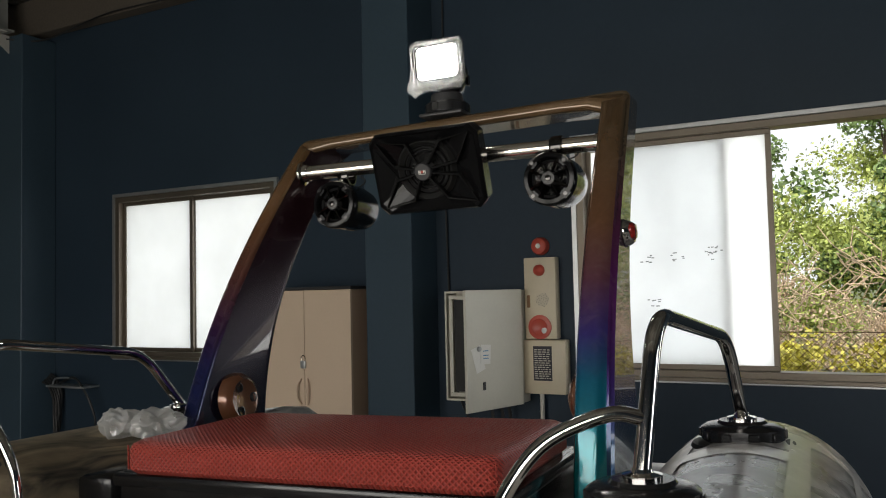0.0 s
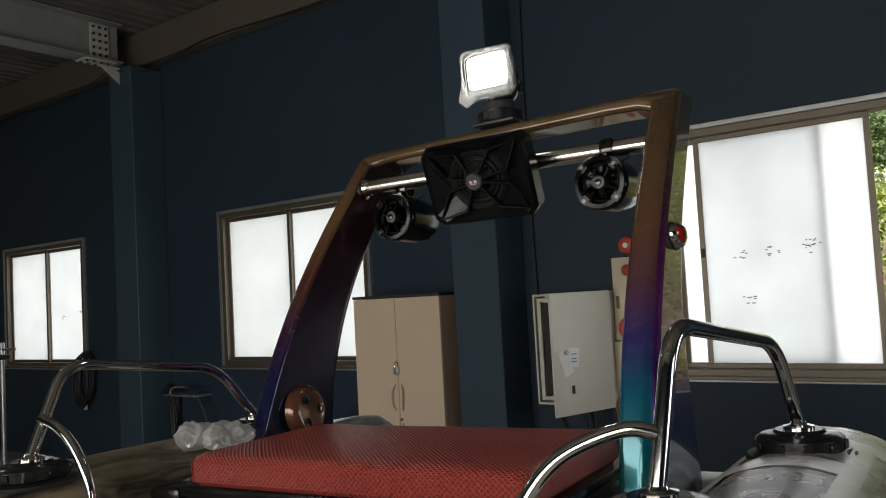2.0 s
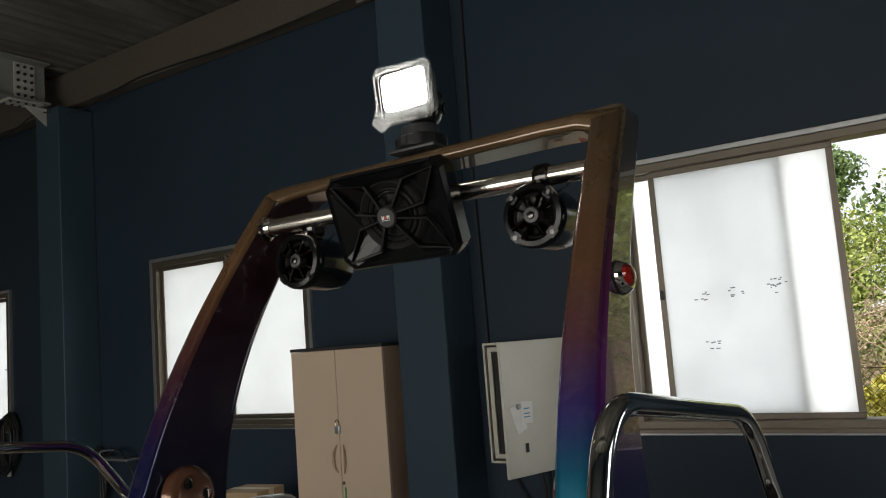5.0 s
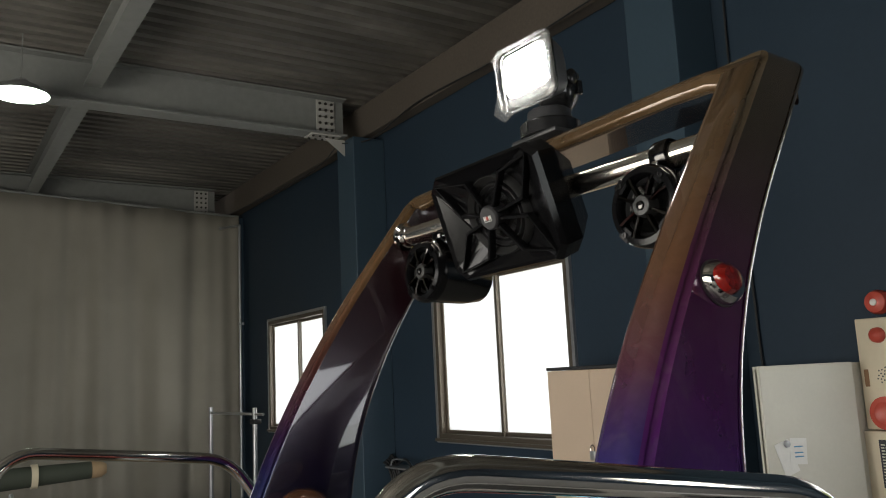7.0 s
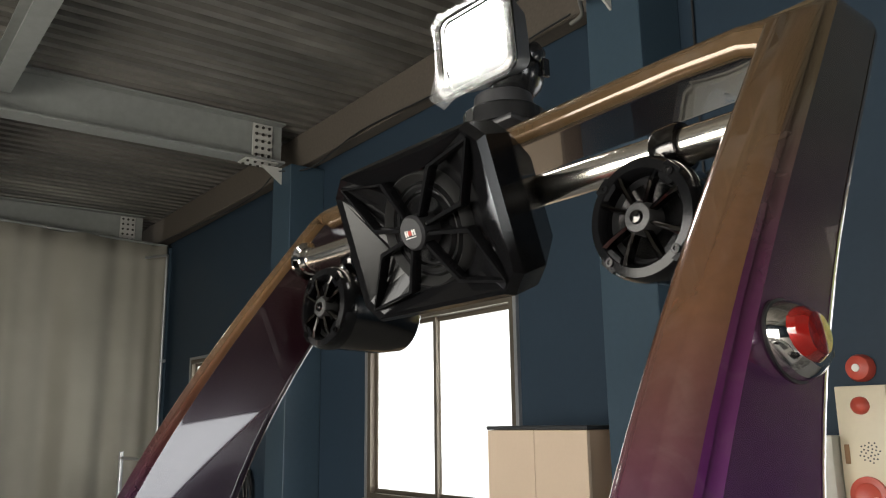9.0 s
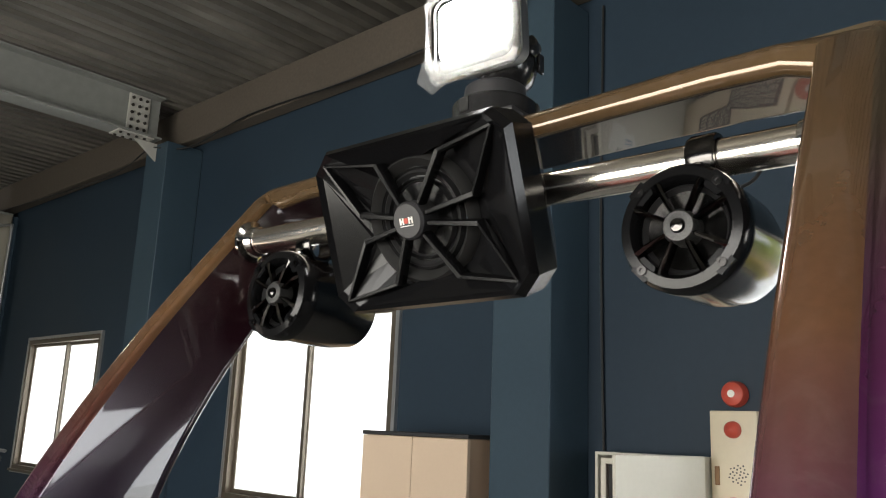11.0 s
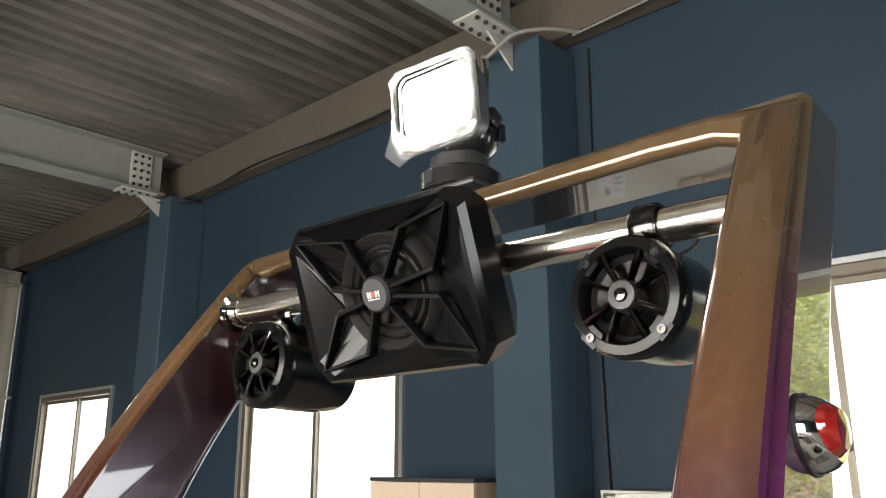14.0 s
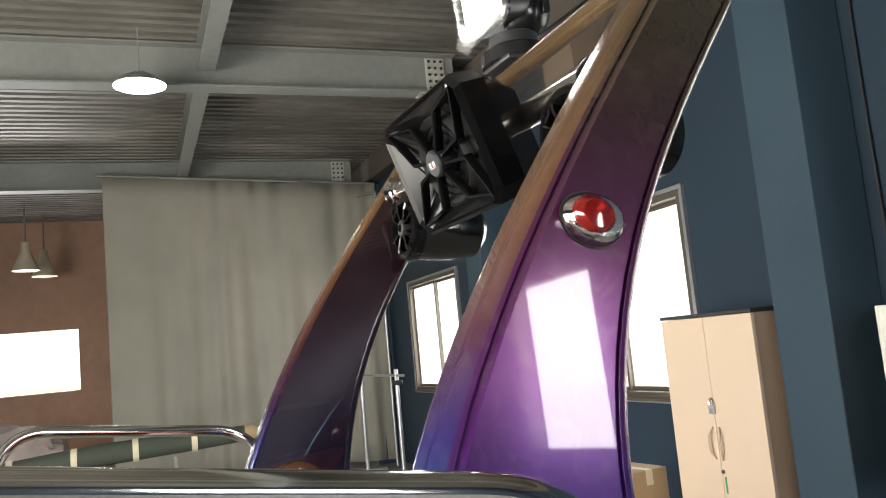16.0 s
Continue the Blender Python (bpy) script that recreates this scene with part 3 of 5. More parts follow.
bush("blossom_hedge", [(rnd.uniform(-2, 9), rnd.uniform(8.3, 9.2), rnd.uniform(-0.1, 1.12), rnd.uniform(0.2, 0.36)) for _ in range(180)], 40000, 0.03, M_YELLOW, "bright yellow flowering hedge behind the fence", "hedge", 8)
bush("green_undergrowth", [(rnd.uniform(-3, 10), rnd.uniform(8.0, 9.4), rnd.uniform(-0.2, 0.3), rnd.uniform(0.2, 0.35)) for _ in range(80)], 14000, 0.035, M_LEAF, "green undergrowth along the fence", "bushes", 9)
bush("dry_thicket", [(rnd.uniform(-4, 14), rnd.uniform(10.5, 12.5), rnd.uniform(0.0, 1.62), rnd.uniform(0.3, 0.45)) for _ in range(230)], 70000, 0.022, M_DRY, "brown leafless thicket of vines", "thicket", 10)


def twigs():
    rnd = random.Random(21)
    bm = bmesh.new()
    for _ in range(600):
        x, y = rnd.uniform(-3, 12), rnd.uniform(10.2, 11.2)
        z = rnd.uniform(0.3, 2.0)
        pts = [Vector((x, y, z))]
        for _ in range(5):
            pts.append(pts[-1] + Vector((rnd.uniform(-0.25, 0.25), rnd.uniform(-0.1, 0.1), rnd.uniform(-0.2, 0.28))))
        add_strip(bm, pts)
    return bm


def add_strip(bm, pts):
    for a, b in zip(pts, pts[1:]):
        d = (b - a).normalized()
        s = d.cross(Vector((0, 1, 0))).normalized() * 0.006
        q = d.cross(s).normalized() * 0.006
        lo = [bm.verts.new(a + o) for o in (s, q, -s, -q)]
        hi = [bm.verts.new(b + o) for o in (s, q, -s, -q)]
        for i in range(4):
            bm.faces.new((lo[i], lo[(i + 1) % 4], hi[(i + 1) % 4], hi[i]))


tagged(part("vine_stems", twigs(), M_DRY), "tangle of bare brown vine stems", "vines", kind="stuff")


def chain_fence():
    f = thing("fence", "rusty chain-link fence outside the window", "fence", pose(0, 7.6, -0.25))
    for k in range(6):
        part("post", lathe([(0.022, 0), (0.022, 1.75), (0.015, 1.78)], 10, pose(-2.76 + 2.2 * k, 0, 0)), M_RUST, f, "rusty fence post")
    bm = bmesh.new()
    for k in range(150):
        x = -2.2 + 0.075 * k
        for s in (1, -1):
            add_strip_thin(bm, Vector((x, 0, 0.05)), Vector((x + s * 1.5, 0, 1.55)))
    part("mesh", bm, M_RUST, f, smooth=False)
    part("rail", pipe([(-2.2, 0, 1.56), (9, 0, 1.56)], 0.004, 8), M_RUST, f)


def add_strip_thin(bm, a, b):
    d = (b - a).normalized()
    s = d.cross(Vector((0, 1, 0))).normalized() * 0.002
    q = Vector((0, 0.002, 0))
    lo, hi = ([bm.verts.new(e + o) for o in (s, q, -s)] for e in (a, b))
    for i in range(3):
        bm.faces.new((lo[i], lo[(i + 1) % 3], hi[(i + 1) % 3], hi[i]))


M_RUST = material("rusty_steel", (0.16, 0.09, 0.055), 0.8, 0.3, noise=30, spread=0.4)
chain_fence()

# ---- the boat ----
BOAT = Matrix.Translation((-0.95, 2.40, 1.4)) @ Matrix.Rotation(radians(4.1), 4, "Z") @ Matrix.Rotation(radians(-1.15), 4, "Y") @ Matrix.Translation((0, 0, -1.4))
boat = thing("inflatable_boat", "dusty grey inflatable boat with a raised cockpit", "boat", BOAT)
U0 = -0.04


def sponson(side):
    """A side tube: rounded end aft, bending in towards the bow."""
    c = U0 - 0.03 + side * 1.015
    path = smooth_path([(c - side * 0.01, 0.12, 0.995), (c - side * 0.005, -0.02, 1.005), (c, -0.20, 1.015), (c, -0.8, 1.025), (c - side * 0.02, -1.5, 1.035), (c - side * 0.16, -2.1, 1.08), (c - side * 0.42, -2.55, 1.12), (c - side * 0.8, -2.8, 1.18)], 6)
    return pipe(path, lambda k: 0.308 * min(1.0, 0.25 + (max(k, 0.0) / 0.10) ** 0.5 * 0.75) if k < 0.10 else 0.308, 44)


for side, mat, label in ((1, M_TUBE, "grey scuffed side tube with masking strips"), (-1, M_TUBEBROWN, "brown stained side tube")):
    part("side_tube", sponson(side), mat, boat, label)


def tube_band(side, v0, v1, a0, a1, lift=0.003):
    """A strip lying on the side tube between two angles."""
    c = U0 - 0.03 + side * 1.015
    bm = bmesh.new()
    rings = []
    for k in range(9):
        v = v0 + (v1 - v0) * k / 8
        zc = 1.015 + (-0.2 - v) * 0.0167 if v < -0.2 else 1.015
        ring = []
        for j in range(13):
            a = radians(a0 + (a1 - a0) * j / 12)
            r = 0.308 + lift
            ring.append(Vector((c + side * r * math.sin(a), v, zc + r * math.cos(a))))
        rings.append(ring)
    return add_rings(bm, rings, closed=False, caps=False)


for v0, v1, a0, a1 in ((-1.6, -0.25, -52, -26), (-1.6, -0.22, 18, 27), (-0.62, -0.5, -26, 18), (-1.25, -1.15, -26, 18), (-0.3, -0.2, -50, 60), (-1.7, -0.2, 48, 53)):
    part("masking_strip", tube_band(1, v0, v1, a0, a1), M_PATCH, boat, "pale masking strip on the tube")
for v0, v1, a0, a1 in ((-1.14, -0.63, -22, 15), (-1.6, -1.27, -20, 14)):
    part("scuffed_panel", tube_band(1, v0, v1, a0, a1, 0.0015), material("scuffed_panel_grey", (0.13, 0.13, 0.128), 0.28, noise=30, spread=0.6, blotch=9, blotch_spread=0.5), boat, "dark scuffed panel")

part("hull", box(-0.72 + U0, 0.72 + U0, -2.4, -0.02, 0.5, 1.12, bevel=0.06, seg=3), M_HULL, boat, "white gelcoat hull")
part("cowl", lathe([(0.20, 0.0), (0.20, 0.10), (0.175, 0.18), (0.11, 0.235), (0.0, 0.25)], 36, pose(-0.84, 0.14, 1.055) @ Matrix.Diagonal((0.9, 1.1, 1, 1))), M_TUBE, boat, "grey domed engine cowl")
part("transom", box(-0.95 + U0, 0.95 + U0, -0.13, 0.02, 0.75, 1.175, bevel=0.02, seg=2), M_HULL, boat, "white transom board")
part("seat_base", box(-0.60 + U0, 0.52 + U0, -0.90, -0.30, 1.05, 1.275, bevel=0.012, seg=2), M_BLACK, boat, "glossy black seat locker")
part("seat_rim", box(-0.615 + U0, 0.53 + U0, -0.915, -0.29, 1.235, 1.272, bevel=0.012, seg=2), M_BLACK, boat, "glossy black locker rim")
latch = part("latch", pipe(filleted([(0.50, -0.93, 1.20), (0.50, -0.955, 1.235), (0.60, -0.965, 1.255), (0.62, -0.93, 1.24)], 0.012, 5), 0.006, 8), M_CHROME, boat, "chrome locker latch")
part("latch_plate", box(0.53, 0.60, -0.945, -0.925, 1.19, 1.235, bevel=0.004), M_CHROME, latch)
part("side_cover", box(-0.74 + U0, -0.61 + U0, -0.92, -0.55, 1.15, 1.262, bevel=0.02, seg=2), M_BLACK, boat)


def pad():
    bm = bmesh.new()
    x0, x1, y0, y1, z0, z1 = -0.555 + U0, 0.515 + U0, -0.925, -0.36, 1.274, 1.360
    rings = []
    for k, (inset, z) in enumerate([(0.012, z0), (0.0, z0 + 0.012), (0.0, z1 - 0.022), (0.006, z1 - 0.008), (0.02, z1)]):
        ring = []
        w, d, rr = (x1 - x0) / 2 - inset, (y1 - y0) / 2 - inset, 0.035
        for q, (sx, sy) in enumerate(((1, 1), (-1, 1), (-1, -1), (1, -1))):
            for j in range(6):
                a = radians(90 * q + 18 * j)
                ring.append(Vector(((x0 + x1) / 2 + sx * (w - rr) + rr * math.cos(a), (y0 + y1) / 2 + sy * (d - rr) + rr * math.sin(a), z)))
        rings.append(ring)
    vs = [[bm.verts.new(p) for p in r] for r in rings]
    n = len(vs[0])
    for a, b in zip(vs, vs[1:]):
        for i in range(n):
            bm.faces.new((a[i], a[(i + 1) % n], b[(i + 1) % n], b[i]))
    bm.faces.new(list(reversed(vs[0])))
    top = [vs[-1]]
    cx, cy = (x0 + x1) / 2, (y0 + y1) / 2
    for f, dz in ((0.8, 0.002), (0.5, 0.004), (0.2, 0.004)):
        top.append([bm.verts.new((cx + (v.co.x - cx) * f, cy + (v.co.y - cy) * f, z1 + dz)) for v in vs[-1]])
    for a, b in zip(top, top[1:]):
        for i in range(n):
            bm.faces.new((a[i], a[(i + 1) % n], b[(i + 1) % n], b[i]))
    bm.faces.new(top[-1])
    return bm


cradle = thing("boat_cradle", "timber cradle blocks under the boat", "cradle", BOAT)
for v in (-1.9, -0.5):
    part("block", box(-0.7 + U0, 0.7 + U0, v - 0.1, v + 0.1, 0.02, 0.505, bevel=0.01), M_WOOD, cradle, smooth=False)

cushion = thing("seat_cushion", "red woven-look vinyl seat cushion on a black locker", "cushion", BOAT)
part("pad", pad(), M_VINYL, cushion)
for x in (0.515 + U0 - 0.008, -0.555 + U0 + 0.008):
    part("seam", pipe([(x, -0.917, 1.285), (x, -0.917, 1.35)], 0.0025, 6), M_VINYL, cushion, "stitched corner seam")

# ---- the arch ----
arch = thing("radar_arch", "arched boat frame in copper-to-violet colour-shift lacquer", "boat arch", BOAT)
# per side, by height: the outer face, the front edge and the back edge
FACE = ([(2.36, -0.668), (2.2, -0.70), (2.0, -0.735), (1.8, -0.757), (1.6, -0.782), (1.4, -0.797), (1.15, -0.81)],
        [(2.36, 0.612), (2.2, 0.617), (2.0, 0.622), (1.8, 0.627), (1.6, 0.631), (1.4, 0.633), (1.15, 0.633)])
FRONT = ([(2.40, 0.115), (2.33, 0.068), (2.22, -0.005), (2.1, -0.092), (1.9, -0.224), (1.75, -0.308), (1.62, -0.370), (1.47, -0.432), (1.34, -0.488), (1.15, -0.55)],
         [(2.40, 0.078), (2.36, 0.045), (2.18, -0.088), (2.1, -0.152), (1.98, -0.235), (1.93, -0.272), (1.82, -0.348), (1.7, -0.417), (1.6, -0.461), (1.53, -0.489), (1.41, -0.532), (1.15, -0.58)])
BACK = ([(2.40, 0.285), (2.33, 0.238), (2.2, 0.155), (1.98, 0.035), (1.77, -0.088), (1.71, -0.110), (1.55, -0.146), (1.4, -0.165), (1.15, -0.17)],
        [(2.40, 0.258), (2.36, 0.230), (2.17, 0.094), (2.09, 0.028), (1.91, -0.080), (1.77, -0.150), (1.6, -0.180), (1.48, -0.190), (1.3, -0.170), (1.15, -0.15)])


def at_height(table, w):
    return float(np.polyval(np.polyfit(*zip(*table), 4), w))


def face_x(side, w):
    return at_height(FACE[side > 0], w)


TOP = 2.356
TOPS = (2.347, 2.367)


def arch_rings():
    """Stations along the frame: from the foot of one leg over the top to the other foot."""
    path = []
    for k, side in enumerate((-1, 1)):
        line = [(face_x(side, w), w) for w in np.linspace(1.15, 2.20, 22)]
        mid_top = sum(TOPS) / 2
        corner = filleted([(*line[-1], 0), (face_x(side, TOPS[k]), TOPS[k], 0), (U0, mid_top, 0)], 0.036, 8)
        line += [(p.x, p.y) for p in corner[1:-1]]
        end = corner[-2]
        line += [(end.x + (U0 - end.x) * q, end.y + (mid_top - end.y) * q) for q in np.linspace(0, 1, 7)[1:]]
        path = path + line if k == 0 else path + list(reversed(line))[1:]
    xl, xr = face_x(-1, TOP), face_x(1, TOP)
    rings = []
    for i, (x, w) in enumerate(path):
        a, b = path[max(i - 1, 0)], path[min(i + 1, len(path) - 1)]
        d = Vector((b[0] - a[0], b[1] - a[1])).normalized()
        inward = Vector((d.y, -d.x))
        u = min(1.0, max(0.0, (x - xl) / (xr - xl)))
        k = min(1.0, max(0.0, (abs(x - U0) - 0.50) / 0.10))
        thick = 0.046 + k * ((0.010, 0.042)[x > 0] + 0.010 * max(0.0, 2.3 - w))
        deep = thick + k * (0.054, 0.0)[x > 0]        # one leg is a wedge, thicker at the back
        v0 = at_height(FRONT[0], w) * (1 - u) + at_height(FRONT[1], w) * u
        v1 = at_height(BACK[0], w) * (1 - u) + at_height(BACK[1], w) * u
        r = 0.017
        # outline in (v, depth inward), with a stepped panel line along the outer face
        sec = []
        for cv, cd, s in ((v0 + r, r, 270), (v0 + r, thick - r, 180), (v1 - r, deep - r, 90), (v1 - r, r, 0)):
            for j in range(4):
                g = radians(s - 30 * j)
                sec.append((cv + r * math.cos(g), cd + r * math.sin(g)))
        # flat faces keep their own normals: a point close to each end of a flat
        full = []
        for c in range(4):
            full += sec[4 * c:4 * c + 4]
            if c < 3:
                a, b = Vector(sec[4 * c + 3]), Vector(sec[4 * c + 4])
                full += [tuple(a.lerp(b, 0.04)), tuple(a.lerp(b, 0.96))]
        sec = full
        # the outer face runs between the last corner and the first: a raised panel between two grooves
        sec += [(v1 - 0.022, 0.0), (v1 - 0.024, 0.005), (v1 - 0.029, 0.005), (v1 - 0.031, -0.003), (v0 + 0.034, -0.003), (v0 + 0.032, 0.005), (v0 + 0.025, 0.005), (v0 + 0.023, 0.0)]
        # the border strip of one leg's outer face leans in towards its front edge
        lean = (0.0, 0.028)[x > 0] * k
        sec = [(v, q + lean * max(0.0, 1 - (v - v0) / 0.034) if q < thick / 2 else q) for v, q in sec]
        rings.append([Vector((x + inward.x * q, v, w + inward.y * q)) for v, q in sec])
    return rings


rings = arch_rings()
cut = 28
for name, a, b in (("leg", 0, cut), ("top_beam", cut, len(rings) - 1 - cut), ("leg", len(rings) - 1 - cut, len(rings) - 1)):
    ob = part(name, add_rings(bmesh.new(), rings[a:b + 1]), M_FLIP, arch, "leg with view-angle hues painted from copper through violet to blue" if name == "leg" else "copper-brown top beam")
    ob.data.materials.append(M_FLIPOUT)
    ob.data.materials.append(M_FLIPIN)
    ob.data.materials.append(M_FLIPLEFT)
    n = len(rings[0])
    # each face takes the copy tinted for the angle it is viewed from
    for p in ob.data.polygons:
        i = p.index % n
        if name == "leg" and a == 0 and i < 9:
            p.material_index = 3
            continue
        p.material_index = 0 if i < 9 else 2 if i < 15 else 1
boss_at = pose(face_x(-1, 1.40) + 0.090, -0.312, 1.392, 0, 85, 0)
boss = part("boss", lathe([(0.092, 0), (0.090, 0.018), (0.082, 0.034), (0.066, 0.042), (0.050, 0.038), (0.0, 0.036)], 36, boss_at), M_GOLD, arch, "round bronze cover with bolt holes")
for a in (90, 210, 330):
    part("bolt_hole", lathe([(0.0165, 0.0), (0.0165, 0.041), (0.013, 0.042), (0.012, 0.037), (0.0, 0.037)], 16, boss_at @ pose(0.046 * math.cos(radians(a)), 0.046 * math.sin(radians(a)), 0.001)), M_BLACK, boss, "dark bolt socket")
part("boss", lathe([(0.074, 0), (0.072, 0.016), (0.060, 0.034), (0.036, 0.046), (0.0, 0.05)], 28, pose(face_x(1, 1.415) - 0.095, -0.38, 1.425, 0, -85, 0)), M_GOLD, arch, "domed bronze cover")

# ---- speaker bar and speakers ----
bar = thing("speaker_bar", "polished stainless tube across the arch", "rail", BOAT)
BAR_W, BAR_V = 2.195, 0.035
BAR_ENDS = (face_x(-1, BAR_W) + 0.070, face_x(1, BAR_W) - 0.088)
part("tube", pipe([(BAR_ENDS[0], BAR_V, BAR_W + 0.012), (BAR_ENDS[1], BAR_V, BAR_W)], 0.0275, 28), M_BAR, bar)
for s, x, z in ((-1, BAR_ENDS[0], 0.012), (1, BAR_ENDS[1], 0.0)):
    part("flange", lathe([(0.046, 0), (0.046, 0.008), (0.034, 0.012), (0.031, 0.03), (0.028, 0.032)], 28, pose(x + s * 0.003, BAR_V, BAR_W + z, 0, -90 * s, 0)), M_CHROME, bar)


def can_speaker(m):
    s = thing("tower_speaker", "black and chrome barrel speaker clamped under the tube", "speaker", m, "tower speakers")
    R = pose(0, 0, 0, 90, 0, 0)                      # lathe axis z -> -y
    face = lambda d: Matrix.Translation((0, d, 0)) @ R
    part("barrel", lathe([(0.074, 0.0), (0.080, 0.004), (0.081, -0.06), (0.081, -0.115), (0.073, -0.168), (0.048, -0.190), (0.0, -0.194)], 40, face(0.012)), M_CHROMEDARK, s, "smoked chrome barrel")
    part("ring", lathe([(0.060, 0.004), (0.066, 0.014), (0.078, 0.012), (0.0835, 0.002), (0.0835, -0.018), (0.078, -0.022), (0.060, -0.012)], 40, face(0), loop=True), M_HORN, s, "glossy black rim")
    part("cone", lathe([(0.061, -0.012), (0.056, -0.004), (0.050, -0.014), (0.022, -0.048), (0.0, -0.05)], 36, face(0)), M_CONE, s)
    hub = part("hub", lathe([(0.0225, -0.03), (0.0225, 0.012), (0.019, 0.017), (0.0, 0.019)], 28, face(0)), M_MESHGREY, s, "mesh tweeter cover")
    part("dome", lathe([(0.010, 0.018), (0.008, 0.022), (0.0, 0.0235)], 20, face(0)), M_CHROMEDARK, hub, "silver tweeter dome")
    for k in range(4):
        a = 45 + 90 * k
        for d in (-9, 9):
            bm = bmesh.new()
            turn = pose(0, 0, 0, 0, 0, a + d * 2.1)
            add_rings(bm, [[turn @ Vector((x, y, z)) for y, z in ((-w, 0.002), (-w, h), (-w * 0.3, h + 0.003), (w * 0.6, h), (w, 0.002))] for x, w, h in ((0.020, 0.0034, 0.013), (0.050, 0.0042, 0.014), (0.068, 0.0058, 0.011))])
            bmesh.ops.transform(bm, matrix=R, verts=bm.verts)
            part("spoke", bm, M_CHROMEDARK, s, "angular smoked chrome spoke", smooth=False)
        bm = bmesh.new()
        tab = pose(0, 0, 0, 0, 0, a)
        add_rings(bm, [[tab @ Vector((x, y, z)) for x, y in ((0.057, -0.010), (0.066, -0.015), (0.0815, -0.012), (0.0815, 0.012), (0.066, 0.015), (0.057, 0.010))] for z in (0.004, 0.0125)])
        bmesh.ops.transform(bm, matrix=R, verts=bm.verts)
        part("screw_tab", bm, M_HORN, s, smooth=False)
        part("screw", lathe([(0.0062, 0.012), (0.0062, 0.0155), (0.003, 0.0155), (0.0025, 0.0135), (0.0, 0.0135)], 10, R @ pose(0.0715 * math.cos(radians(a)), 0.0715 * math.sin(radians(a)), 0)), M_CHROMEDARK, s)
    c = part("clamp", lathe([(0.0283, -0.019), (0.0340, -0.019), (0.0360, -0.015), (0.0360, 0.015), (0.0340, 0.019), (0.0283, 0.019)], 28, pose(0.012, 0.065, 0.105, 0, 90, 0), loop=True), M_CHROMEDARK, s, "stainless hinged clamp")
    part("clamp_foot", box(-0.003, 0.027, 0.045, 0.085, 0.070, 0.082, bevel=0.003), M_CHROMEDARK, s)
    part("bolt", lathe([(0.0075, 0), (0.0075, 0.006), (0.004, 0.008)], 12, pose(0.012, 0.028, 0.084, 90, 0, 0)), M_CHROME, c)
    part("wire", pipe(smooth_path([(0.03, 0.10, 0.07), (0.06, 0.09, 0.075), (0.075, 0.08, 0.09), (0.06, 0.07, 0.105), (0.09, 0.065, 0.125)], 6), 0.0025, 8), M_CABLE, s)
    return s


right = can_speaker(BOAT @ pose(0.360, -0.035, 2.083, 0, 0, 0) @ Matrix.Scale(1.07, 4))
copy_thing(right, BOAT @ pose(-0.465, -0.02, 2.07, -2, 0, 0))


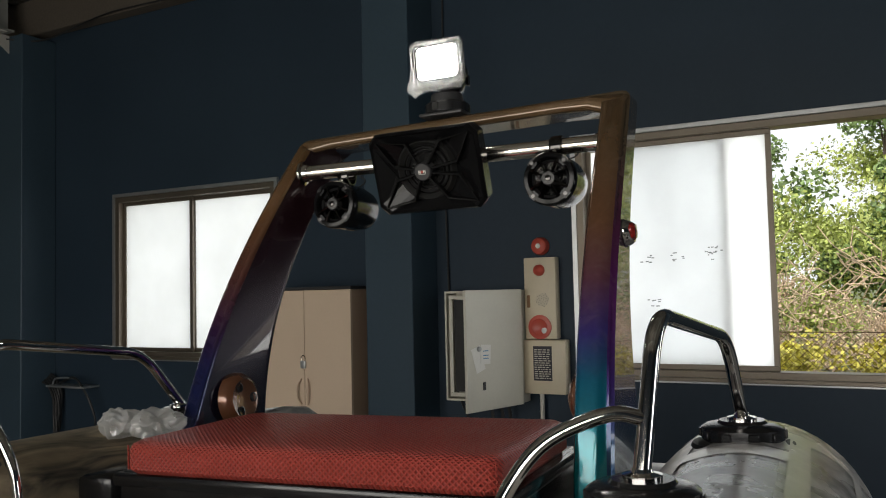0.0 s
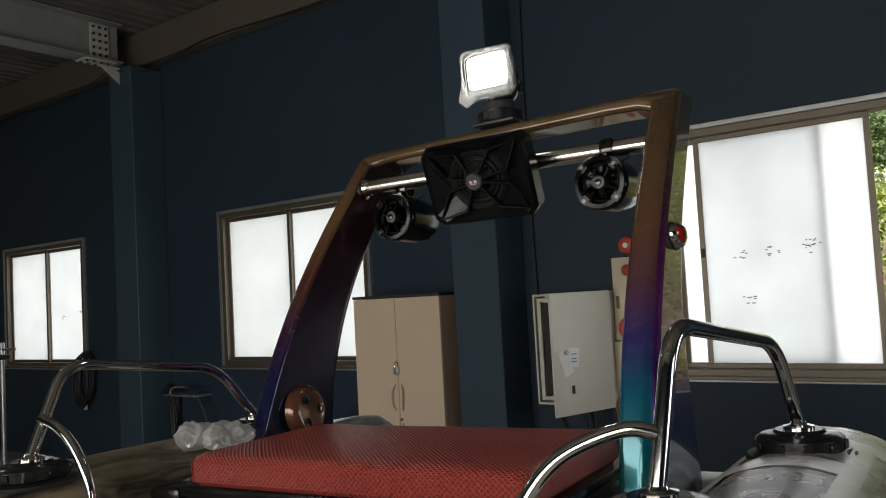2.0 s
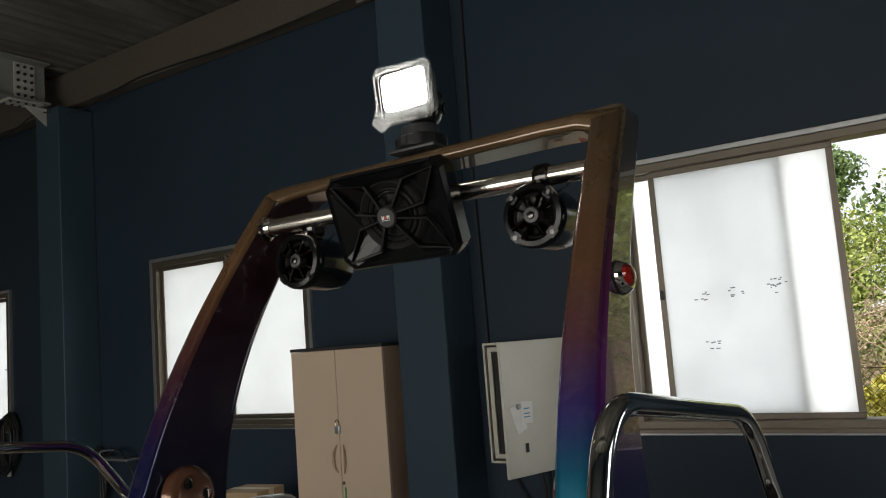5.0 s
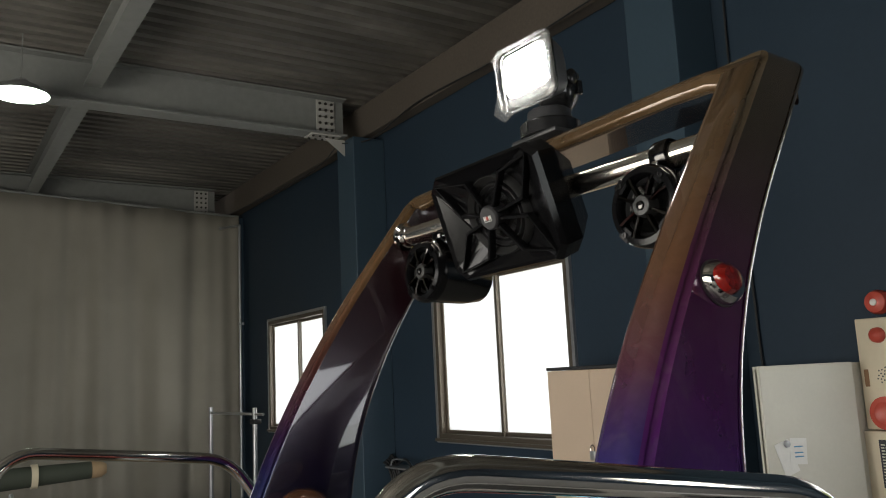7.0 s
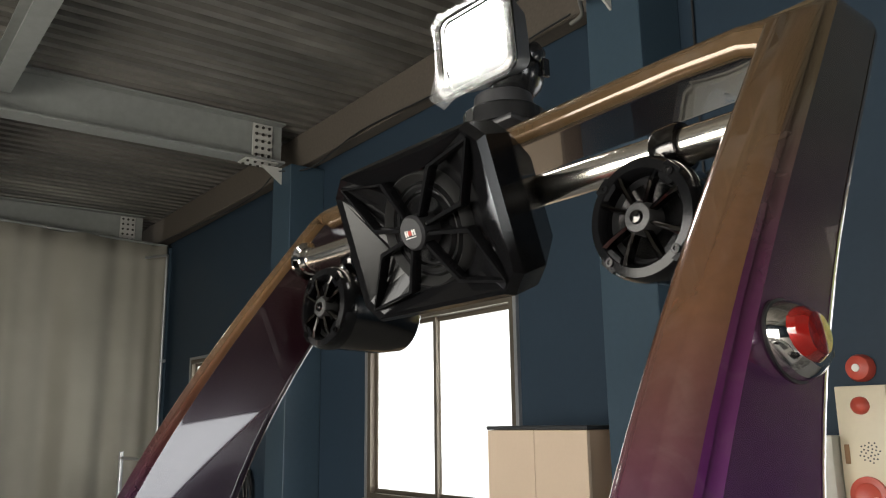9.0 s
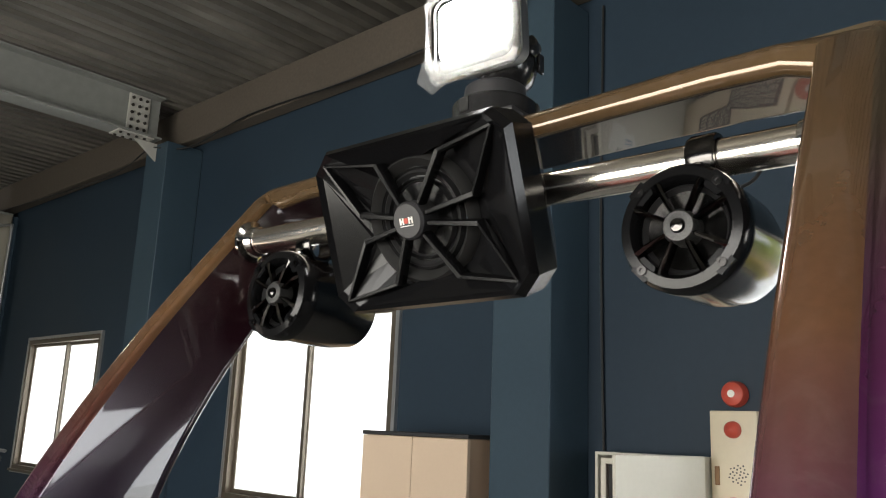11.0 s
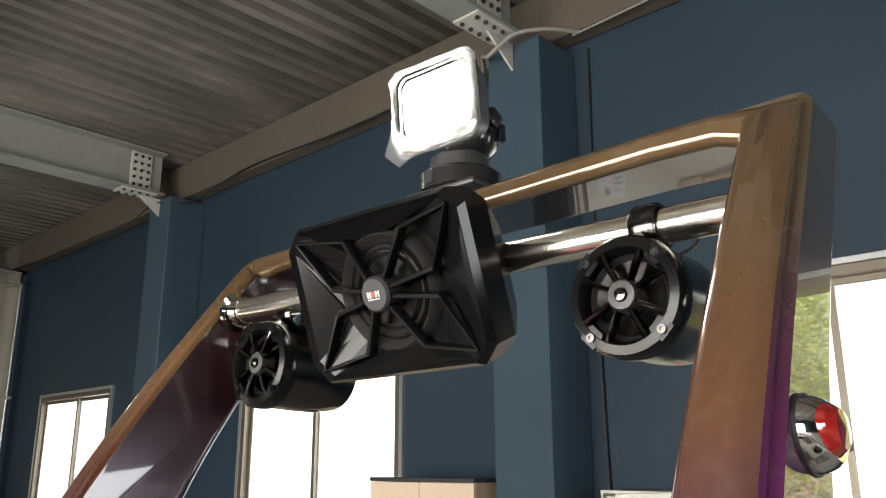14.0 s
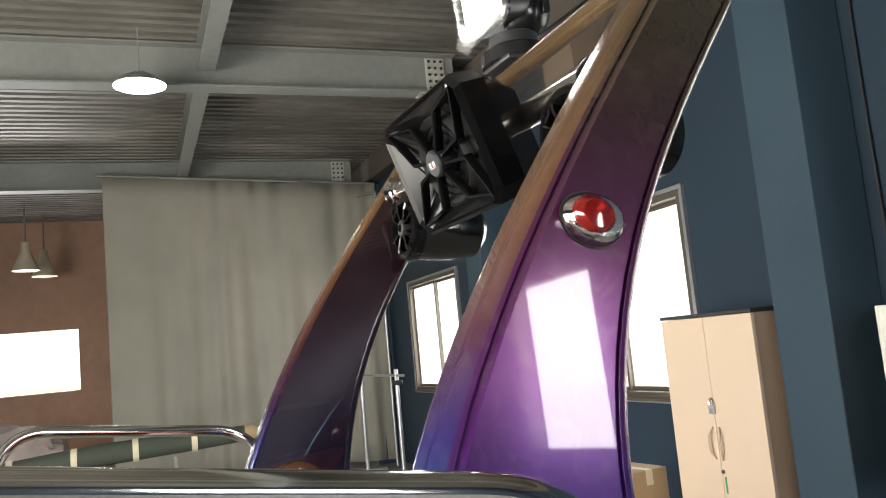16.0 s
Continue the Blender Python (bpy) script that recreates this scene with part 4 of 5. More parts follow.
def box_speaker():
    """A square horn cabinet: bevelled shell, recessed driver, eight angular arms."""
    s = thing("box_speaker", "glossy black square speaker cabinet on the tube", "speaker", BOAT @ pose(-0.048, -0.083, 2.148, 19, 0, 0))
    hw, hh = 0.200, 0.120

    def rect(w, h, y, c, dz=0.0):
        return [Vector(p) for p in ((-w + c, y, h + dz), (w - c, y, h + dz), (w, y, h - c + dz), (w, y, -h + c + dz), (w - c, y, -h + dz), (-w + c, y, -h + dz), (-w, y, -h + c + dz), (-w, y, h - c + dz))]

    bm = bmesh.new()
    # outer shell, from the rear to the front lip and into the funnel
    rr = [rect(0.10, 0.07, 0.165, 0.02), rect(0.155, 0.10, 0.13, 0.03), rect(hw, hh + 0.018, 0.04, 0.028), rect(hw + 0.002, hh + 0.022, -0.018, 0.03), rect(hw - 0.006, hh + 0.015, -0.032, 0.03), rect(hw - 0.014, hh + 0.008, -0.024, 0.03)]
    vs = [[bm.verts.new(p) for p in r] for r in rr]
    for a, b in zip(vs, vs[1:]):
        for i in range(8):
            bm.faces.new((a[i], a[(i + 1) % 8], b[(i + 1) % 8], b[i]))
    bm.faces.new(vs[0])
    # funnel: the octagon to the driver's circle
    n = 32
    circ = [bm.verts.new((0.110 * math.cos(2 * math.pi * i / n) - 0.012, 0.014, 0.110 * math.sin(2 * math.pi * i / n))) for i in range(n)]
    lip = vs[-1]
    ang = lambda v: math.atan2(v.co.z, v.co.x) % (2 * math.pi)
    loop = sorted(lip, key=ang)
    order_c = sorted(circ, key=ang)
    steps = sorted([(ang(v), 0, k) for k, v in enumerate(loop)] + [(ang(v), 1, k) for k, v in enumerate(order_c)])
    cl, cc = loop[-1], order_c[-1]
    for _, kind, k in steps:
        if kind == 0:
            bm.faces.new((cl, loop[k], cc))
            cl = loop[k]
        else:
            bm.faces.new((cc, cl, order_c[k]))
            cc = order_c[k]
    bmesh.ops.recalc_face_normals(bm, faces=bm.faces)
    part("cabinet", bm, M_HORN, s, "bevelled glossy cabinet", smooth=False)
    R = pose(-0.012, 0, 0, 90, 0, 0)
    part("surround", lathe([(0.111, -0.02), (0.109, -0.006), (0.099, 0.006), (0.090, -0.004), (0.083, -0.016)], 40, R), M_RUBBER, s, "ribbed rubber surround")
    cone = part("cone", lathe([(0.085, -0.012), (0.076, -0.004), (0.069, -0.014), (0.062, -0.008), (0.055, -0.020), (0.022, -0.036), (0.0, -0.038)], 40, R), M_CONE, s)
    for r in (0.097, 0.079, 0.062):
        part("ring", lathe([(r, -0.012), (r + 0.003, -0.001), (r + 0.006, -0.012)], 40, R), M_BLACK, cone)
    hub = part("hub", lathe([(0.031, -0.025), (0.031, 0.028), (0.027, 0.033), (0.0, 0.033)], 28, R), M_BLACKSOFT, s, "round grey hub cap")
    bm = bmesh.new()
    for a, b, c, d in ((-0.014, -0.0115, -0.005, 0.006), (-0.0085, -0.006, -0.005, 0.006), (-0.012, -0.008, -0.001, 0.002), (0.004, 0.0065, -0.005, 0.006), (0.010, 0.0125, -0.005, 0.006), (0.006, 0.011, 0.001, 0.004), (-0.014, 0.0125, -0.0085, -0.0070)):
        add_box(bm, a - 0.012, b - 0.012, -0.0344, -0.0332, c, d)
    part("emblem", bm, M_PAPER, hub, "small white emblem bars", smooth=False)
    part("emblem_dot", lathe([(0.0045, 0.0332), (0.0045, 0.0348)], 14, R @ pose(-0.001, 0.0005, 0)), M_RED, hub, "red emblem dot")
    for k, (tx, tz) in enumerate(((0.172, 0.116), (-0.172, 0.116), (-0.172, -0.116), (0.172, -0.116))):
        for q in (-1, 1):
            base = math.atan2(tz, tx) + q * 0.30
            p0 = Vector((0.024 * math.cos(base) - 0.012, -0.018, 0.024 * math.sin(base)))
            kx = 0.118 * math.cos(base + q * 0.10)
            kz = 0.118 * math.sin(base + q * 0.10)
            p1 = Vector((max(-0.165, min(0.165, kx)), -0.020, max(-0.108, min(0.108, kz))))
            p2 = Vector((tx, -0.026, tz))
            bm = bmesh.new()
            side = Vector((-(p1 - p0).z, 0, (p1 - p0).x)).normalized()
            ring = []
            for p, w in ((p0, 0.0042), (p1, 0.006), (p2, 0.0045)):
                ring.append([p + side * w, p + side * w * 0.6 + Vector((0, -0.006, 0)), p - side * w * 0.6 + Vector((0, -0.006, 0)), p - side * w, p - side * w + Vector((0, 0.014, 0)), p + side * w + Vector((0, 0.014, 0))])
            add_rings(bm, ring)
            part("arm", bm, M_HORN, s, "bent black grille arm", smooth=False)
    part("bracket", lathe([(0.0285, -0.03), (0.036, -0.03), (0.036, 0.03), (0.0285, 0.03)], 28, pose(0.0, 0.125, 0.012, 0, 90, 0), loop=True), M_BLACKSOFT, s)
    return s


box_speaker()


def search_light():
    s = thing("searchlight", "black remote searchlight with film-wrapped glowing lamp", "searchlight", BOAT @ pose(-0.065, 0.135, TOP + 0.012))
    part("base_plate", box(-0.085, 0.085, -0.07, 0.09, 0.0, 0.014, bevel=0.006, seg=2), M_BLACKSOFT, s)
    part("pedestal", lathe([(0.072, 0.014), (0.070, 0.05), (0.062, 0.056), (0.058, 0.085), (0.05, 0.09), (0.0, 0.092)], 36), M_BLACKSOFT, s, "round black pedestal")
    head_m = pose(0, 0, 0.085, 0, 0, 0)
    part("collar", lathe([(0.082, 0.014), (0.082, 0.046), (0.076, 0.052), (0.070, 0.052), (0.070, 0.014)], 36, loop=True), M_BLACK, s, "glossy black base collar")
    for a in (20, 140, 260):
        part("notch", box(0.080, 0.0845, -0.012, 0.012, 0.018, 0.046, bevel=0.002, m=pose(0, 0, 0, 0, 0, a)), M_RUBBER, s)
    dome = [(0.0, -0.062), (0.030, -0.055), (0.050, -0.036), (0.060, -0.008), (0.058, 0.020), (0.046, 0.044), (0.024, 0.058), (0.0, 0.062)]
    part("motor_housing", lathe(dome, 32, head_m @ pose(0, 0.040, 0.062)), M_BLACK, s, "round glossy black motor housing")
    for sx in (-1, 1):
        part("hinge_arm", box(-0.009, 0.009, -0.055, 0.035, -0.017, 0.017, bevel=0.006, seg=2, m=head_m @ pose(sx * 0.048, 0, 0.088, 8, 0, 0)), M_BLACKSOFT, s, "black tilt arm")
        part("hinge_cap", lathe([(0.021, 0), (0.021, 0.006), (0.014, 0.010), (0.0, 0.011)], 20, head_m @ pose(sx * 0.057, 0.038, 0.090, 0, 90 * sx, 0)), M_BLACK, s)
        part("clip", box(-0.004, 0.004, -0.010, 0.010, -0.020, 0.020, bevel=0.002, m=head_m @ pose(sx * 0.062, 0.062, 0.062)), M_BLACK, s, "small black clip")
    part("handle", pipe(smooth_path([head_m @ Vector(p) for p in ((0.012, 0.050, 0.105), (0.014, 0.048, 0.150), (0.010, 0.030, 0.178), (0.004, 0.004, 0.172), (0.0, -0.012, 0.150))], 6), 0.010, 10), M_BLACKSOFT, s, "arched black handle")
    tilt = head_m @ pose(0, -0.055, 0.10, 4, 0, 0)
    # lamp housing: rounded rectangle, deepening to the back

    def rr(w, h, y, c):
        out = []
        for q, (a, b) in enumerate(((1, 1), (-1, 1), (-1, -1), (1, -1))):
            for j in range(5):
                g = radians(90 * q + 22.5 * j)
                out.append(tilt @ Vector((a * (w - c) + c * math.cos(g), y, b * (h - c) + c * math.sin(g))))
        return out
    part("housing", add_rings(bmesh.new(), [rr(0.05, 0.045, 0.085, 0.02), rr(0.078, 0.066, 0.05, 0.025), rr(0.094, 0.080, 0.0, 0.026), rr(0.097, 0.083, -0.006, 0.026)]), M_BLACKSOFT, s, "finned black lamp housing")
    part("bezel", add_rings(bmesh.new(), [rr(0.099, 0.085, -0.007, 0.026), rr(0.099, 0.085, -0.02, 0.026), rr(0.090, 0.076, -0.024, 0.022), rr(0.088, 0.074, -0.012, 0.02)]), M_CHROMEDARK, s, "silver bezel")
    part("reflector", add_rings(bmesh.new(), [rr(0.086, 0.072, -0.0125, 0.02), rr(0.085, 0.071, -0.014, 0.02)]), M_MESHGREY, s, "grey reflector tray")
    up = tilt @ pose(-0.004, 0, 0.010) @ tilt.inverted()
    part("lens", add_rings(bmesh.new(), [[up @ p for p in rr(0.079, 0.059, -0.0145, 0.02)], [up @ p for p in rr(0.077, 0.057, -0.021, 0.02)]]), M_LED, s, "glowing white LED lens")
    rnd = random.Random(4)
    bm = bmesh.new()
    ringsf = []
    for y, w, h in ((-0.012, 0.101, 0.087), (-0.022, 0.106, 0.093), (-0.040, 0.102, 0.088), (-0.052, 0.08, 0.066)):
        ringsf.append([p + Vector((rnd.uniform(-0.005, 0.005), rnd.uniform(-0.005, 0.005), rnd.uniform(-0.005, 0.005))) for p in rr(w, h, y, 0.03)])
    add_rings(bm, ringsf, caps=False)
    tail = [tilt @ Vector(p) for p in ((-0.100, -0.036, -0.02), (-0.118, -0.045, -0.085), (-0.092, -0.03, -0.112), (-0.05, -0.02, -0.085))]
    bm.faces.new([bm.verts.new(p) for p in tail])
    f = part("film", bm, M_FILM, s, "crinkled clear plastic film")
    f.visible_shadow = False
    part("knob", lathe([(0.012, 0), (0.012, 0.014), (0.009, 0.017)], 14, head_m @ pose(0.05, 0.05, 0.09, 0, 90, 0)), M_BLACKSOFT, s)
    return s


search_light()


def nav_light(side):
    w = 1.876
    base = BOAT @ pose(face_x(side, w) + side * 0.003, -0.208, w, 0, 0, 90 * side) @ pose(0, 0, 0, 90, 0, 0) @ pose(0, 0, 0, 0, 0, -20 * side)
    s = thing("navigation_light", "oval chrome side light with a red lens", "light", base)

    def oval(a, b, h, cx=0):
        return [Vector((cx + a * math.cos(2 * math.pi * k / 32), b * math.sin(2 * math.pi * k / 32), h)) for k in range(32)]
    part("gasket", add_rings(bmesh.new(), [oval(0.051, 0.039, -0.002), oval(0.051, 0.039, 0.003)]), M_RUBBER, s)
    part("housing", add_rings(bmesh.new(), [oval(0.049, 0.037, 0.002), oval(0.047, 0.036, 0.010), oval(0.042, 0.032, 0.020), oval(0.034, 0.026, 0.027)]), M_CHROME, s, "polished chrome shell")
    lens = part("lens", add_rings(bmesh.new(), [oval(0.033, 0.026, 0.014, -0.010), oval(0.032, 0.0255, 0.027, -0.010), oval(0.024, 0.019, 0.0355, -0.010), oval(0.004, 0.003, 0.038, -0.010)]), M_LENS, s, "red faceted lens")
    # paler red dots on the lens stand in for its bright reflections
    for x, y in ((-0.026, 0.007), (-0.016, 0.012), (-0.006, -0.004), (-0.018, -0.008), (0.005, 0.006)):
        part("glint", lathe([(0.0048, 0.0), (0.0042, 0.0022), (0.002, 0.0032), (0.0, 0.0034)], 10, pose(x, y, 0.0335 - 6.0 * ((x + 0.010) ** 2 + y * y))), M_GLINT, lens, "pale red dot painted as a glint in the lens")
    part("screw", lathe([(0.004, 0.0), (0.004, 0.004)], 10, pose(0.036, 0, 0.0215)), M_BOLT, s)
    return s


nav_light(1)


# ---- hand rails ----
def hand_rail(side, base_n, elbow_n, elbow_f, base_f, branch):
    r = thing("grab_rail", "polished stainless grab rail on black tube mounts", "hand rail", BOAT, "grab rails")
    path = filleted([base_n, elbow_n, elbow_f, base_f], 0.085, 9)
    part("hoop", pipe(path, 0.0165, 18), M_CHROME, r)
    part("brace", pipe(smooth_path(branch, 8), 0.0145, 16), M_CHROME, r, "curved stainless brace")
    for b in (base_n, base_f):
        m = Matrix.Translation(b)
        part("collar", lathe([(0.036, -0.012), (0.036, -0.004), (0.020, 0.0), (0.018, 0.006)], 24, m), M_CHROME, r)
        mount = part("mount", lathe([(0.090, -0.066), (0.102, -0.058), (0.102, -0.030), (0.090, -0.022), (0.062, -0.018), (0.056, -0.011), (0.0, -0.011)], 28, m), M_BLACK, r, "ribbed glossy black mount")
        for k in range(10):
            part("lug", box(0.100, 0.107, -0.012, 0.012, -0.055, -0.034, bevel=0.002, m=m @ pose(0, 0, 0, 0, 0, 36 * k)), M_BLACK, mount)
        part("patch", lathe([(0.13, -0.078), (0.125, -0.068), (0.08, -0.06)], 28, m), M_RUBBER, r, "round rubber patch")
    return r


hand_rail(1, (0.815, -1.10, 1.385), (0.84, -1.02, 1.665), (0.915, -0.47, 1.585), (0.93, -0.35, 1.378),
          [(0.822, -1.075, 1.475), (0.76, -1.10, 1.485), (0.66, -1.14, 1.445), (0.60, -1.17, 1.38), (0.565, -1.20, 1.30), (0.54, -1.22, 1.16)])
hand_rail(-1, (-1.0, -1.14, 1.385), (-1.04, -1.0, 1.635), (-1.06, -0.38, 1.56), (-0.99, -0.27, 1.37),
          [(-1.01, -1.10, 1.485), (-0.94, -1.10, 1.465), (-0.87, -1.10, 1.42), (-0.81, -1.10, 1.34), (-0.785, -1.10, 1.25), (-0.775, -1.10, 1.12)])

# ---- along the wall ----
def locker():
    c = thing("storage_locker", "cream steel two-door storage locker by the wall", "locker", pose(-3.64, 5.2, 0))
    part("body", box(-0.43, 0.43, -0.17, 0.045, 0.0, 1.765, bevel=0.004), M_CREAM_SHADE, c, smooth=False)
    part("top", box(-0.445, 0.445, -0.205, 0.055, 1.766, 1.79, bevel=0.004), M_BLACKSOFT, c, "dark top panel", smooth=False)
    for s in (-1, 1):
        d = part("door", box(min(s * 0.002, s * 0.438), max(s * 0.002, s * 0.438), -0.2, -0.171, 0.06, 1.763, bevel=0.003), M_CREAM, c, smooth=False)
        part("handle", pipe(smooth_path([(s * 0.03, -0.2, 1.08), (s * 0.03 + s * 0.02, -0.222, 1.03), (s * 0.03 + s * 0.022, -0.225, 0.98), (s * 0.03 + s * 0.02, -0.222, 0.93), (s * 0.03, -0.2, 0.88)], 5), 0.007, 8), M_CREAM_SHADE, d, "curved tan handle")
    lock = part("padlock", box(-0.028, 0.022, -0.222, -0.203, 1.16, 1.22, bevel=0.006, seg=2), M_ALU_GREY, c, "small silver padlock")
    part("shackle", pipe(smooth_path([(-0.02, -0.212, 1.22), (-0.02, -0.212, 1.245), (-0.003, -0.212, 1.26), (0.014, -0.212, 1.245), (0.014, -0.212, 1.22)], 5), 0.004, 8), M_CHROME, lock)
    part("tag", box(0.025, 0.038, -0.204, -0.2012, 0.68, 0.78), M_GREEN, c, "green tag", smooth=False)
    part("knob", lathe([(0.012, 0), (0.010, 0.012), (0.0, 0.014)], 14, pose(0.02, -0.201, 0.81, 90, 0, 0)), M_ALU, c)


locker()


def distribution_board():
    b = thing("distribution_board", "ivory electrical cabinet with its door swung open", "electrical cabinet", pose(-2.26, 5.31, 0))
    bm = bmesh.new()
    add_box(bm, -0.30, 0.30, 0.16, 0.176, 0.92, 1.73)
    for x0, x1, z0, z1 in ((-0.30, -0.285, 0.92, 1.73), (0.285, 0.30, 0.92, 1.73), (-0.285, 0.285, 0.92, 0.935), (-0.285, 0.285, 1.715, 1.73)):
        add_box(bm, x0, x1, 0.0, 0.16, z0, z1)
    part("case", bm, M_PANEL, b, smooth=False)
    part("inner_frame", frame_bars(bmesh.new(), -0.27, 0.27, 0.95, 1.70, 0.005, 0.02, 0.03), M_PANEL, b, smooth=False)
    part("inner_plate", box(-0.235, 0.235, 0.03, 0.04, 0.985, 1.665), M_RUBBER, b, smooth=False)
    hinge = pose(0.30, 0.0, 0, 0, 0, 73)
    door = part("door", box(-0.58, 0.0, -0.028, -0.004, 0.92, 1.735, bevel=0.004, m=hinge), M_PANEL, b, "scuffed ivory door", smooth=False)
    bm = box(-0.50, -0.36, 0.0, 0.002, 1.20, 1.37, m=hinge @ pose(0, 0, 0, 0, 0, 0))
    part("paper", bm, M_PAPER, b, "white paper slip taped inside", smooth=False)
    for k, (x, z, rot, w, h) in enumerate(((-0.47, 1.27, 18, 0.09, 0.17), (-0.40, 1.30, -4, 0.10, 0.13))):
        bm = box(-w / 2, w / 2, -0.0315 - 0.003 * k, -0.030 - 0.003 * k, -h / 2, h / 2, m=hinge @ pose(x, 0, z, 0, -rot, 0))
        p = part("paper", bm, M_PAPER, b, "white paper note taped to the door", smooth=False)
    bm = bmesh.new()
    for z in (1.32, 1.29, 1.27):
        add_box(bm, -0.425, -0.375, -0.0375, -0.0355, z, z + 0.006, m=hinge)
    part("print", bm, M_BLUEINK, b, "faint blue print bars", smooth=False)
    part("keyhole", box(-0.43, -0.40, -0.034, -0.028, 1.06, 1.115, bevel=0.003, m=hinge), M_BLACKSOFT, b, "dark lock plate", smooth=False)
    part("knob", lathe([(0.018, 0), (0.016, 0.012), (0.0, 0.014)], 14, hinge @ pose(-0.47, -0.036, 1.34, 90, 0, 0)), M_ALU_GREY, b)
    for x in (0.02, 0.1, 0.16):
        part("conduit", pipe(smooth_path([(x, 0.09, 0.925), (x + 0.02, 0.1, 0.7), (x, 0.14, 0.4), (x, 0.14, 0.02)], 5), 0.014, 8), M_CABLE, b, "black conduit")


distribution_board()


def alarm_station():
    a = thing("fire_alarm_station", "ivory fire alarm box with red call button", "fire alarm", pose(-1.83, WALL_Y, 0))
    part("upper_box", box(-0.12, 0.12, -0.09, -0.003, 1.375, 1.96, bevel=0.006, seg=2), M_ALARM, a)
    part("lower_box", box(-0.135, 0.185, -0.11, -0.003, 0.985, 1.368, bevel=0.008, seg=2), M_ALARM, a)
    part("indicator", lathe([(0.042, 0), (0.040, 0.02), (0.026, 0.036), (0.0, 0.042)], 24, pose(0.0, -0.09, 1.868, 90, 0, 0)), M_RED, a, "red domed indicator lamp")
    btn = part("call_point", lathe([(0.088, 0), (0.086, 0.012), (0.06, 0.016), (0.052, 0.01), (0.0, 0.01)], 32, pose(-0.005, -0.09, 1.46, 90, 0, 0)), M_RED, a, "large red call point")
    part("button", lathe([(0.022, 0.01), (0.020, 0.016), (0.0, 0.018)], 18, pose(0.03, -0.09, 1.435, 90, 0, 0)), M_HULL, btn)
    bm = bmesh.new()
    for k in range(26):
        r, t = 0.05 * math.sqrt((k + 0.5) / 26), k * 2.4
        lathe([(0.0042, 0.0), (0.0042, 0.0015)], 8, pose(0.02 + r * math.cos(t), -0.0905, 1.655 + r * math.sin(t), 90, 0, 0), bm)
    part("speaker_holes", bm, M_INK, a)
    part("slot", box(-0.10, -0.075, -0.094, -0.089, 1.60, 1.69, bevel=0.002), M_WOOD, a, smooth=False)
    inst = part("instruction_plate", box(-0.055, 0.085, -0.114, -0.1095, 1.08, 1.325), M_INK, a, "dark plate of unreadable print", smooth=False)
    bm = bmesh.new()
    rnd = random.Random(2)
    for k in range(14):
        z = 1.095 + 0.0155 * k
        x = -0.045
        while x < 0.07:
            w = rnd.uniform(0.008, 0.03)
            add_box(bm, x, min(x + w, 0.076), -0.1155, -0.1142, z, z + 0.006)
            x += w + 0.008
    part("print", bm, M_PANEL, inst, "rows of pale print bars", smooth=False)
    part("conduit", pipe([(-0.02, -0.05, 0.985), (-0.02, -0.05, 0.02)], 0.016, 12), M_WHITEPVC, a, "white conduit")
    bell = thing("alarm_bell", "round red alarm lamp on the wall", "alarm lamp", pose(-1.845, WALL_Y, 2.045))
    part("body", lathe([(0.066, 0.003), (0.066, 0.03), (0.056, 0.055), (0.03, 0.066), (0.0, 0.068)], 30, pose(0, 0, 0, 90, 0, 0)), M_RED, bell)
    part("cap", lathe([(0.02, 0.064), (0.018, 0.071), (0.0, 0.072)], 18, pose(0, 0, 0, 90, 0, 0)), M_PAPER, bell, "pale centre cap")


alarm_station()


def wall_coil(x, z, r, label):
    rnd = random.Random(int(-x * 10))
    c = thing("cable_coil", label, "cable", pose(x, WALL_Y - 0.06, z))
    part("hook", box(-0.02, 0.02, 0.0, 0.058, r * 1.0, r * 1.0 + 0.03, bevel=0.004), M_STEEL, c)
    for k in range(5):
        pts = [(rnd.uniform(0.75, 0.95) * r * math.cos(t) * 0.72, -0.02 * k + rnd.uniform(-0.008, 0.008), 1.18 * r * math.sin(t) - 0.06 * r * k) for t in np.linspace(0, 2 * math.pi, 13)[:-1]]
        part("loop", pipe(smooth_path(pts + pts[:1], 4), 0.013, 8), M_CABLE, c)
    part("plug", box(0.0, 0.05, -0.05, -0.02, -1.5 * r, -1.22 * r, bevel=0.006), M_WHITEPVC, c, "white plug")
    return c


wall_coil(-8.86, 1.03, 0.26, "coiled black cable hung on the wall")
wall_coil(-7.25, 0.62, 0.30, "coiled black hose hung on the wall")


def wall_shelf():
    s = thing("wall_shelf", "small steel wall shelf with a hanging hose", "shelf", pose(-6.85, WALL_Y, 0.86))
    part("board", box(-0.28, 0.28, -0.2, -0.004, 0.0, 0.02, bevel=0.004), M_ALU_GREY, s)
    part("rail", pipe(smooth_path([(-0.24, -0.15, 0.02), (-0.18, -0.15, 0.085), (0.1, -0.15, 0.09), (0.2, -0.15, 0.02)], 5), 0.009, 8), M_ALU_GREY, s)
    part("hose", pipe(smooth_path([(-0.2, -0.1, 0.03), (0.1, -0.16, 0.1), (0.3, -0.18, -0.05), (0.38, -0.15, -0.25), (0.36, -0.12, -0.4)], 6), 0.012, 8), M_CABLE, s)
    part("nozzle", box(0.345, 0.375, -0.135, -0.105, -0.46, -0.39, bevel=0.004), M_ORANGE, s, "orange nozzle")


wall_shelf()


def loose_cable(points, label):
    ob = part("cable", pipe(smooth_path(points, 6), 0.008, 8), M_CABLE)
    return tagged(ob, label, "cable", "wall cables")


